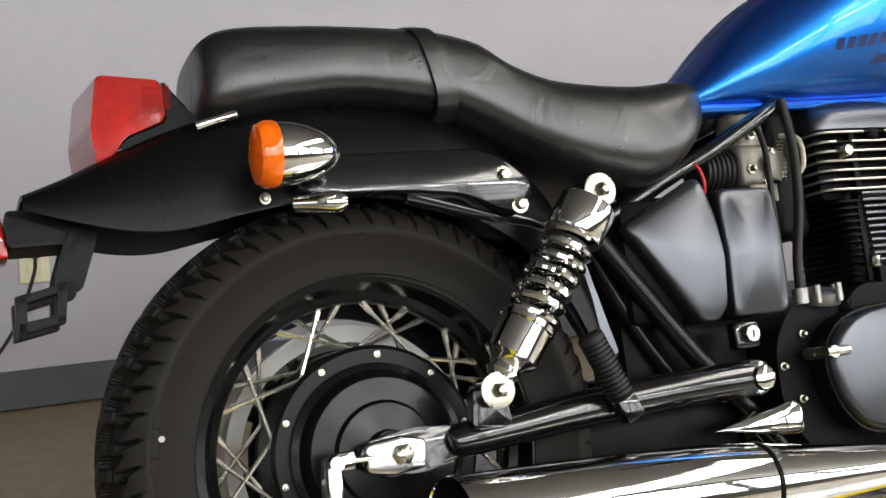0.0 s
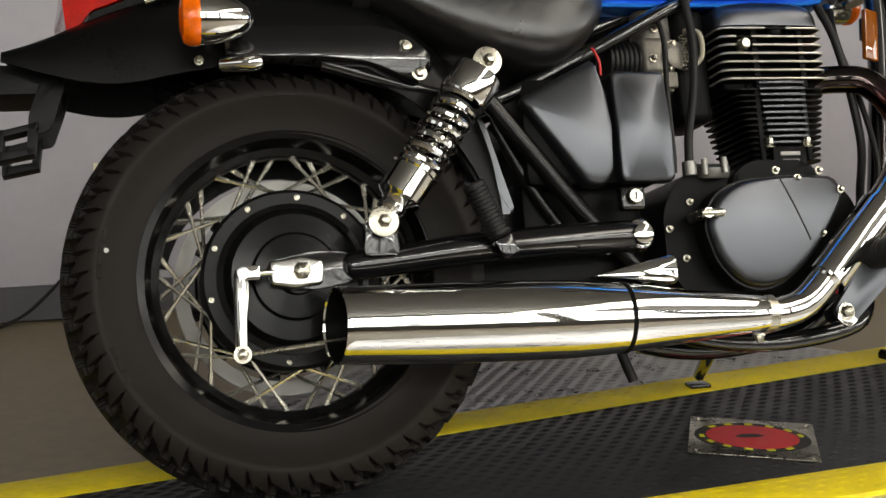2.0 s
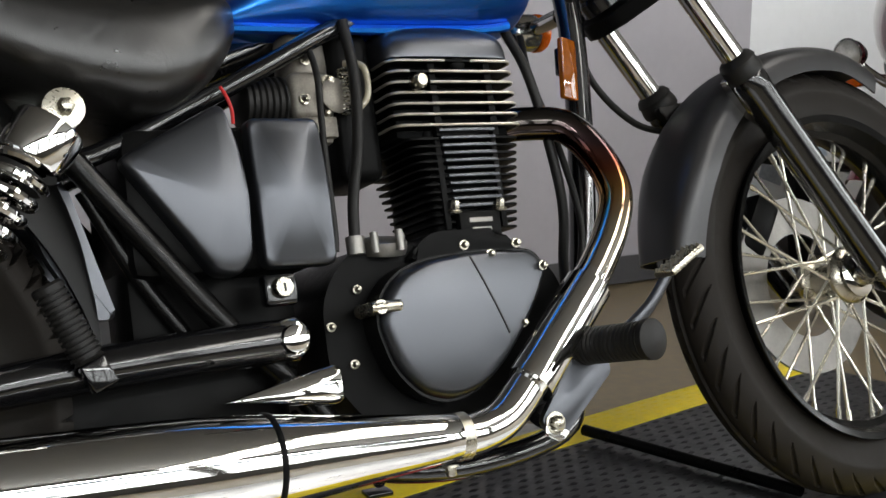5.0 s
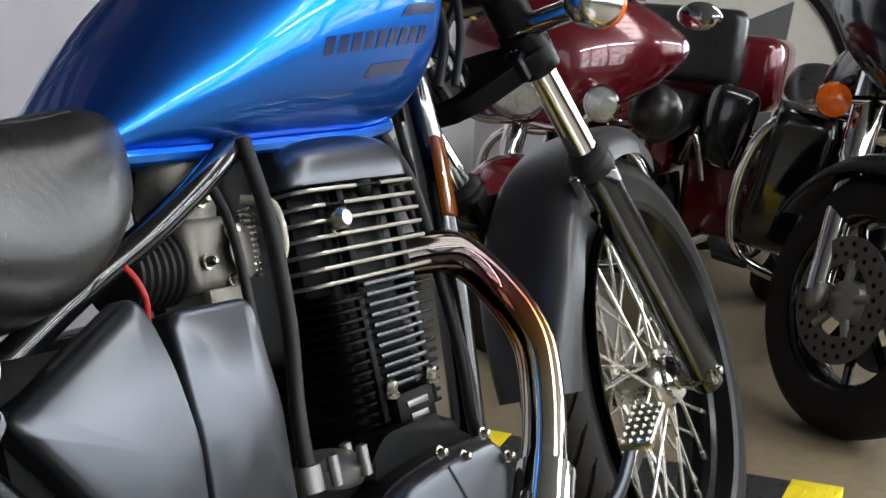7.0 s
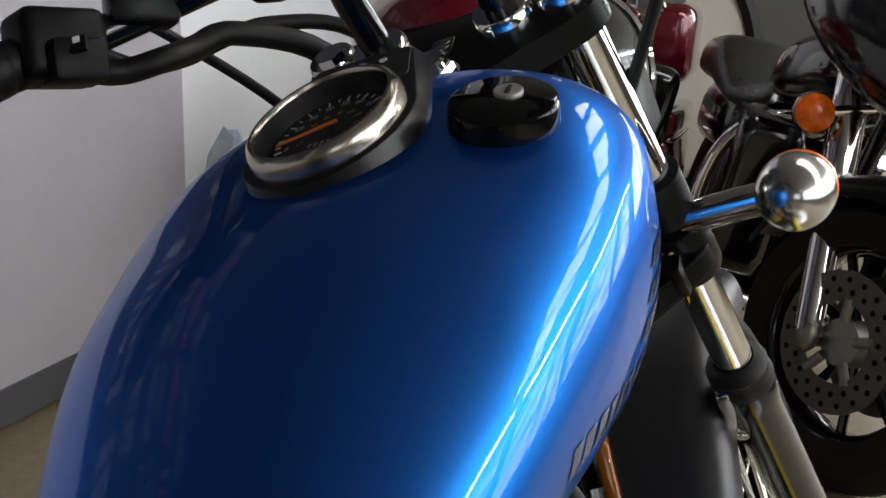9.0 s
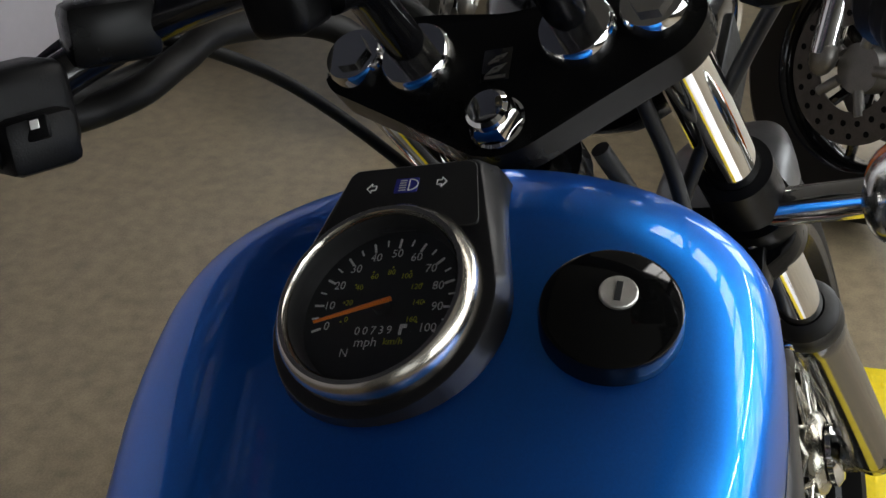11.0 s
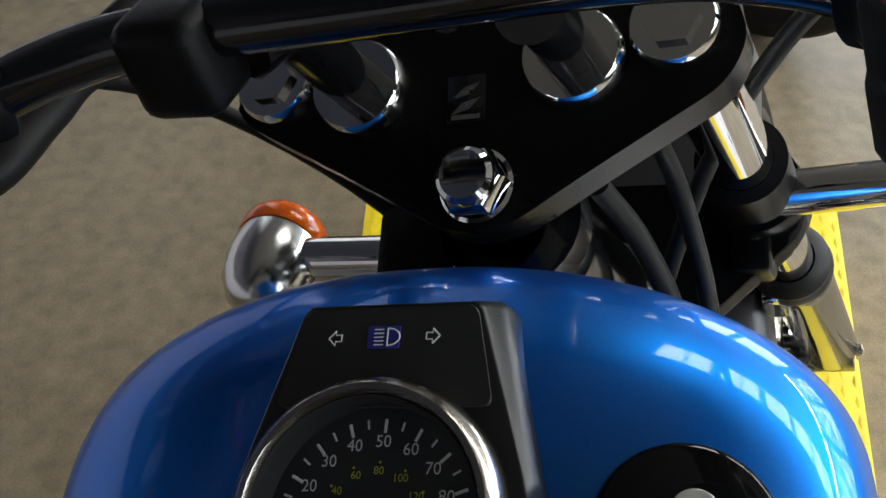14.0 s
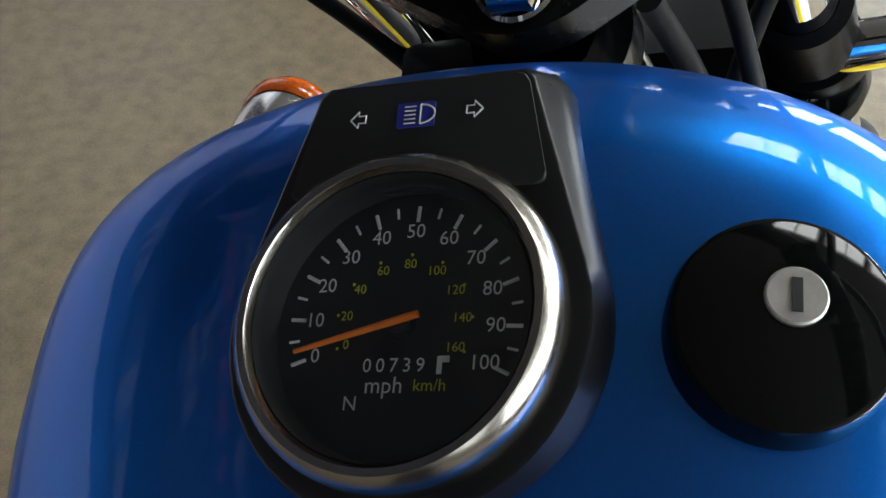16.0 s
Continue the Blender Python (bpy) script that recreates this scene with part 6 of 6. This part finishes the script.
SIGNC = mat("cream_sign_face", (0.52, 0.50, 0.44), 0.5, var=0.08, var_scale=5)
SIGNG = mat("grey_sign_print", (0.10, 0.10, 0.10), 0.5)
disc = thing("round_sign", pose(5.4, 1.605, 0.632, 0, 0, 12), "large round cream sign with a thick black rim on the floor", "sign")
part("face", lathe([(0, -0.03), (0.67, -0.03), (0.67, 0.03), (0, 0.03)], (0, 0, 0), (-1, 0, 0), 72), SIGNC, disc, "cream face")
part("rim", lathe([(0.665, -0.04), (0.70, -0.06), (0.735, -0.04), (0.735, 0.04), (0.70, 0.06), (0.665, 0.045)], (0, 0, 0), (-1, 0, 0), 72, True), RUBB, disc, "black rim")
bm = box(0.006, 0.30, 0.86, pose(-0.034, -0.26, 0.03), 0)
for v in bm.verts:
    if v.co.z > 0:
        v.co.z -= 0.45 * (v.co.y + 0.41)
    else:
        v.co.y += 0.10
part("printed_shape", bm, SIGNG, disc, "dark grey printed shape")

stand = thing("low_stand", ROOM @ pose(3.52, 1.60, 0), "low black steel T-shaped stand on the floor by the wall", "stand")
part("top_bar", box(0.60, 0.035, 0.035, pose(0.04, 0, 0.405, 0, 6, 0), 0.006), SATIN, stand)
part("post", box(0.085, 0.05, 0.395, pose(0, 0, 0.208, 0, -9, 0), 0.008), SATIN, stand)
part("foot", box(0.70, 0.10, 0.030, pose(0.06, 0, 0.008), 0.010), SATIN, stand)



# ---------------------------------------------------------------- the other motorcycles
IRON = mat("dull_disc_iron", (0.10, 0.09, 0.08), 0.5, 0.7, var=0.25, var_scale=30)


def touring(m, paint, label, lean=-6, fw=1.0, steer=0):
    """A full-dress touring motorcycle; x forward, rear wheel on the origin, its front wheel turned by steer."""
    tb = thing("touring_motorcycle", m @ pose(0, 0, 0, lean, 0, 0), label, "motorcycle", "touring motorcycles parked side by side")
    fa, ra = Vector((1.60, 0, 0.315)), Vector((0, 0, 0.31))
    for nm, c in (("front_wheel", fa), ("rear_wheel", ra)):
        w = part(nm, lathe([(0.205, -0.05), (0.212, -0.052), (0.212, 0.052), (0.205, 0.05), (0.19, 0.03), (0.19, -0.03)], c, (0, 1, 0), 48, True), BLACK, tb, "black cast wheel")
        part("tyre", lathe([(0.205, -0.055), (0.235, -0.066), (0.275, -0.064), (0.305, -0.035), (0.3125, 0), (0.305, 0.035), (0.275, 0.064), (0.235, 0.066), (0.205, 0.055)], c, (0, 1, 0), 56), RUBBER, w, "black tyre")
        part("hub", lathe([(0, -0.06), (0.05, -0.06), (0.05, 0.06), (0, 0.06)], c, (0, 1, 0), 24), ALU, w)
        for k in range(9):
            a = radians(40 * k)
            part("wheel_spoke", rod(c + Vector((0.04 * math.cos(a), 0, 0.04 * math.sin(a))), c + Vector((0.195 * math.cos(a), 0, 0.195 * math.sin(a))), 0.011, 8), BLACK, w)
        for s in (-1, 1):
            dsc = part("brake_disc", lathe([(0.085, s * 0.068), (0.150, s * 0.068), (0.150, s * 0.073), (0.085, s * 0.073)], c, (0, 1, 0), 40, True), IRON, w, "dull steel brake disc")
            if nm == "front_wheel":
                for k in range(20):
                    a = radians(18 * k)
                    for q in range(2):
                        r = 0.108 + 0.024 * q
                        part("disc_hole", lathe([(0.0065, -0.0035), (0.0065, 0.0036), (0, 0.0036)], c + Vector((r * math.cos(a + 0.14 * q), s * 0.0705, r * math.sin(a + 0.14 * q))), (0, s, 0), 10), ENGB, dsc)
                for k in range(5):
                    a = radians(72 * k + 20)
                    part("disc_arm", rod(c + Vector((0.045 * math.cos(a), s * 0.066, 0.045 * math.sin(a))), c + Vector((0.095 * math.cos(a), s * 0.070, 0.095 * math.sin(a))), 0.011, 10), ALU, dsc)
    d = Vector((-0.44, 0, 0.90)).normalized()
    for s in (-1, 1):
        lo = fa + Vector((-0.02, s * 0.105, -0.01))
        part("fork_leg", tube([tuple(lo) + (0.031,), tuple(lo + d * 0.34) + (0.034,), tuple(lo + d * 0.35) + (0.041,), tuple(lo + d * 0.62) + (0.039,)], seg=18, n=1), CHROME, tb, "polished fork leg and sleeve")
        part("axle_clamp", ball(lo, 0.034, 1, 0.8, 1.2, 14), ALU, tb)
        sig = fa + d * 0.50 + Vector((0.03, s * 0.20, -0.02)) if fw < 1 else Vector((1.53, s * 0.25 - 0.08, 0.745 - s * 0.05))
        ob = part("turn_signal", lathe([(0, -0.05), (0.03, -0.04), (0.043, 0), (0.040, 0.02)], sig, (1, 0, 0), 24), CHROME, tb, "chrome turn signal")
        part("amber_lens", lathe([(0.042, 0.015), (0.042, 0.035), (0.03, 0.045), (0, 0.048)], sig, (1, 0, 0), 24), AMBER, ob, "amber lens")
        part("signal_arm", rod(sig, fa + d * 0.52 + Vector((0, s * 0.06, 0)), 0.012, 10), CHROME, tb)
        fg = fa + d * 0.67 + Vector((0.10, s * 0.118, 0.0)) if fw < 1 else Vector((1.66, s * 0.290, 0.863))
        ob = part("passing_lamp", lathe([(0, -0.07), (0.035, -0.055), (0.056, -0.01), (0.058, 0.01), (0.052, 0.012)], fg, (1, 0, -0.05), 28), CHROME, tb, "chrome passing lamp")
        part("lamp_lens", lathe([(0.053, 0.008), (0.03, 0.018), (0, 0.020)], fg, (1, 0, -0.05), 28), LAMPG, ob, "clear fluted lens")
    rowz = []
    for k in range(19):
        th = radians(30 + 128 * k / 18)
        rowz.append([(fa.x + (0.33 + 0.035 * math.sin(math.pi * j / 12)) * math.cos(th), 0.085 * math.cos(math.pi * j / 12), fa.z + (0.30 + 0.055 * math.sin(math.pi * j / 12) ** 0.7) * math.sin(th)) for j in range(13)])
    part("front_fender", shell(rowz, 0.004), SATIN if paint == BLACK else paint, tb, "painted front fender")
    # wide batwing fairing
    secs = []
    for x, z0, z1, w in resample([(1.64, 0.84, 1.05, 0.08), (1.61, 0.78, 1.13, 0.18), (1.55, 0.76, 1.20, 0.28), (1.47, 0.77, 1.23, 0.37), (1.38, 0.80, 1.20, 0.44), (1.30, 0.86, 1.13, 0.47), (1.24, 0.92, 1.06, 0.46), (1.20, 0.95, 1.02, 0.43)], 4):
        up = max(0, 1.50 - x) * 0.28 if fw >= 1 else 0
        secs.append([(x, y, z + up) for y, z in superloop(0, w * min(fw, 0.93), z0, z1, z0 + (z1 - z0) * 0.45, 2.2, 2.2, 40)])
    fr = part("fairing", loft(secs), paint, tb, "painted bat-wing fairing", 60)
    part("windshield", shell([[(1.50 - 0.16 * k / 6 - 0.10 * abs(j / 8 - 0.5) * 2, 0.56 * fw * (j / 8 - 0.5) * (1 - 0.06 * k), 1.19 + 0.045 * k) for j in range(9)] for k in range(7)], 0.004), BLACK, fr, "dark smoked windshield")
    hl_ = part("headlight", lathe([(0.065, -0.07), (0.115, -0.02), (0.126, 0.01), (0.121, 0.026), (0.110, 0.020)], (1.62, 0, 0.905), (1, 0, 0.02), 40), CHROME, fr, "chrome headlight ring")
    part("headlight_lens", lathe([(0.114, 0.012), (0.07, 0.034), (0, 0.046)], (1.62, 0, 0.905), (1, 0, 0.02), 40), LAMPG, hl_, "clear headlight lens")
    part("nacelle", lathe([(0, -0.18), (0.08, -0.16), (0.10, -0.06), (0.098, 0)], (1.62, 0, 0.905), (1, 0, 0.02), 32), CHROME, fr, "chrome headlight nacelle")
    secs = []
    for x, z0, z1, w in resample([(0.62, 0.74, 0.80, 0.09), (0.70, 0.72, 0.86, 0.13), (0.85, 0.72, 0.92, 0.165), (1.02, 0.74, 0.95, 0.165), (1.16, 0.78, 0.93, 0.13), (1.22, 0.82, 0.90, 0.07)], 4):
        secs.append([(x, y, z) for y, z in superloop(0, w, z0, z1, z0 + (z1 - z0) * 0.4, 2.4, 2.4, 32)])
    part("fuel_tank", loft(secs), paint, tb, "painted fuel tank", 60)
    secs = []
    for x, z0, z1, w in resample([(-0.28, 0.72, 0.82, 0.10), (-0.22, 0.70, 0.86, 0.16), (0.05, 0.70, 0.87, 0.18), (0.22, 0.68, 0.80, 0.18), (0.42, 0.66, 0.74, 0.17), (0.60, 0.68, 0.78, 0.13), (0.68, 0.72, 0.80, 0.07)], 4):
        secs.append([(x, y, z) for y, z in superloop(0, w, z0, z1, z0 + (z1 - z0) * 0.4, 3, 3, 32)])
    part("seat", loft(secs), LEATHER, tb, "black two-up seat", 60)
    if fw >= 1:
        part("tour_trunk", box(0.42, 0.82, 0.34, pose(-0.50, 0.02, 0.965), 0.07, 4), paint, tb, "painted top trunk")
        part("trunk_backrest", box(0.12, 0.52, 0.34, pose(-0.24, 0.02, 1.07), 0.05, 4), LEATHER, tb, "black backrest pad")
    en = part("engine", box(0.46, 0.26, 0.26, pose(0.80, 0, 0.36), 0.05, 3), ENGB, tb, "air-cooled V-twin engine")
    for a, x in ((-24, 0.72), (24, 0.90)):
        for k in range(8):
            part("fin", box(0.15 - 0.003 * abs(k - 4), 0.20, 0.010, pose(x, 0, 0.50, 0, a, 0) @ pose(0, 0, 0.026 * k), 0.003, 1), ENGB, en)
        part("rocker_box", box(0.14, 0.20, 0.06, pose(x, 0, 0.50, 0, a, 0) @ pose(0, 0, 0.235), 0.02, 2), CHROME, en, "chrome rocker box")
    for s in (-1, 1):
        if fw < 1:
            part("saddlebag", box(0.56, 0.18, 0.30, pose(-0.22, s * 0.33, 0.56), 0.05, 4), paint, tb, "painted hard saddlebag")
        else:
            bag = part("saddlebag", box(0.58, 0.30, 0.36, pose(-0.20, s * 0.295, 0.44), 0.05, 4), paint, tb, "burgundy hard saddlebag with chrome trim")
            part("bag_lid", box(0.59, 0.31, 0.11, pose(-0.20, s * 0.295, 0.675), 0.035, 4), paint, bag, "burgundy bag lid")
            part("bag_trim", tube([(0.097, s * 0.150, 0.622), (0.104, s * 0.20, 0.620), (0.104, s * 0.38, 0.620), (0.090, s * 0.446, 0.622), (-0.30, s * 0.452, 0.624)], 0.009, 10), CHROME, bag, "chrome trim line")
            part("bag_latch", join(box(0.024, 0.125, 0.062, pose(0.096, s * 0.27, 0.672), 0.010, 3), tube([(0.098, s * 0.195, 0.640), (0.106, s * 0.19, 0.69), (0.092, s * 0.21, 0.728), (0.092, s * 0.33, 0.728), (0.106, s * 0.35, 0.69), (0.098, s * 0.345, 0.640)], 0.009, 10)), CHROME, bag, "chrome bag latch")
            part("knee_pod", ball((1.24, s * 0.335, 0.835), 0.098, 0.85, 0.95, 0.95, 28), LEATHER, tb, "rounded black leg guard pod")
            part("lamp_bar", tube([(1.58, s * 0.03, 0.775), (1.60, s * 0.14, 0.770), (1.62, s * 0.24, 0.815), (1.63, s * 0.28, 0.850)], 0.016, 12), CHROME, tb, "chrome passing lamp bar")
        part("bag_rail", tube([(0.10, s * 0.36, 0.36), (0.14, s * 0.43, 0.50), (0.0, s * 0.44, 0.40), (-0.30, s * 0.43, 0.36)], 0.012, 10), CHROME, tb, "chrome bag guard rail")
        part("crash_bar", tube([(1.20, s * 0.05, 0.72), (1.19, s * 0.22, 0.70), (1.17, s * 0.31, 0.60), (1.15, s * 0.32, 0.42), (1.14, s * 0.26, 0.28), (1.12, s * 0.08, 0.24)], 0.016, 14, 5), CHROME, tb, "chrome engine guard bar")
        part("leg_fairing", plate(rounded([(1.08, 0.30), (1.22, 0.32), (1.26, 0.70), (1.10, 0.72)], 0.05, 5), s * 0.14, s * 0.29, 0.03, pose(0, 0, 0), 3), BLACK, tb, "black lower leg fairing") if paint == BLACK else None
        part("exhaust", rod((0.30, s * 0.20, 0.25), (-0.55, s * 0.24, 0.25), 0.045, 20, 0.05), CHROME, tb, "chrome muffler")
        part("handlebar", tube([(1.22, s * 0.10, 1.00), (1.14, s * 0.25, 1.06), (1.06, s * 0.34, 1.03)], 0.014, 12), CHROME, tb, "chrome handlebar half")
        part("mirror", ball((1.18, s * 0.43, 1.16), 0.06, 0.3, 1.3, 0.8, 18), CHROME, tb, "chrome mirror")
        part("floorboard", box(0.34, 0.10, 0.02, pose(1.00, s * 0.28, 0.26), 0.008, 2), RUBB, tb, "rubber-topped floorboard")
        part("air_cleaner", lathe([(0, 0.05), (0.07, 0.045), (0.085, 0.03), (0.088, 0)], (0.82, s * 0.15, 0.62), (0, s, 0), 28), CHROME, tb, "round chrome air cleaner")
        part("header_pipe", tube([(0.98, s * 0.10, 0.55), (1.08, s * 0.15, 0.45), (1.06, s * 0.19, 0.30), (0.90, s * 0.20, 0.24), (0.35, s * 0.20, 0.25)], 0.022, 12), CHROME, tb, "chrome exhaust header")
        part("rocker_shaft", rod((0.60, s * 0.14, 0.30), (1.02, s * 0.14, 0.34), 0.012, 10), CHROME, tb)
    part("rear_fender", box(0.50, 0.20, 0.24, pose(-0.10, 0, 0.60), 0.09, 4), paint, tb, "painted rear fender")
    part("frame", tube([(1.32, 0, 0.80), (1.20, 0, 0.40), (1.05, 0, 0.20), (0.50, 0, 0.20), (0.30, 0, 0.45), (0.0, 0, 0.60)], 0.022, 12), BLACK, tb, "black frame")
    swing = Matrix.Translation(fa) @ pose(0, 0, 0, 0, 0, steer) @ Matrix.Translation(-fa)
    for ob in tb.children:
        if ob.name.split(".")[0] in ("front_wheel", "front_fender"):
            ob.matrix_basis = swing
    return tb


touring(pose(4.46, 0.90, -0.115, 0, 0, 203) @ Matrix.Scale(1.07, 4), BLACK, "black full-dress touring motorcycle leaning on its side stand", -14, 0.55, 30)
touring(pose(4.46, 1.43, -0.115, 0, 0, 187) @ Matrix.Scale(0.92, 4), BURG, "burgundy full-dress touring motorcycle parked beside the wall", -3, 1.1)
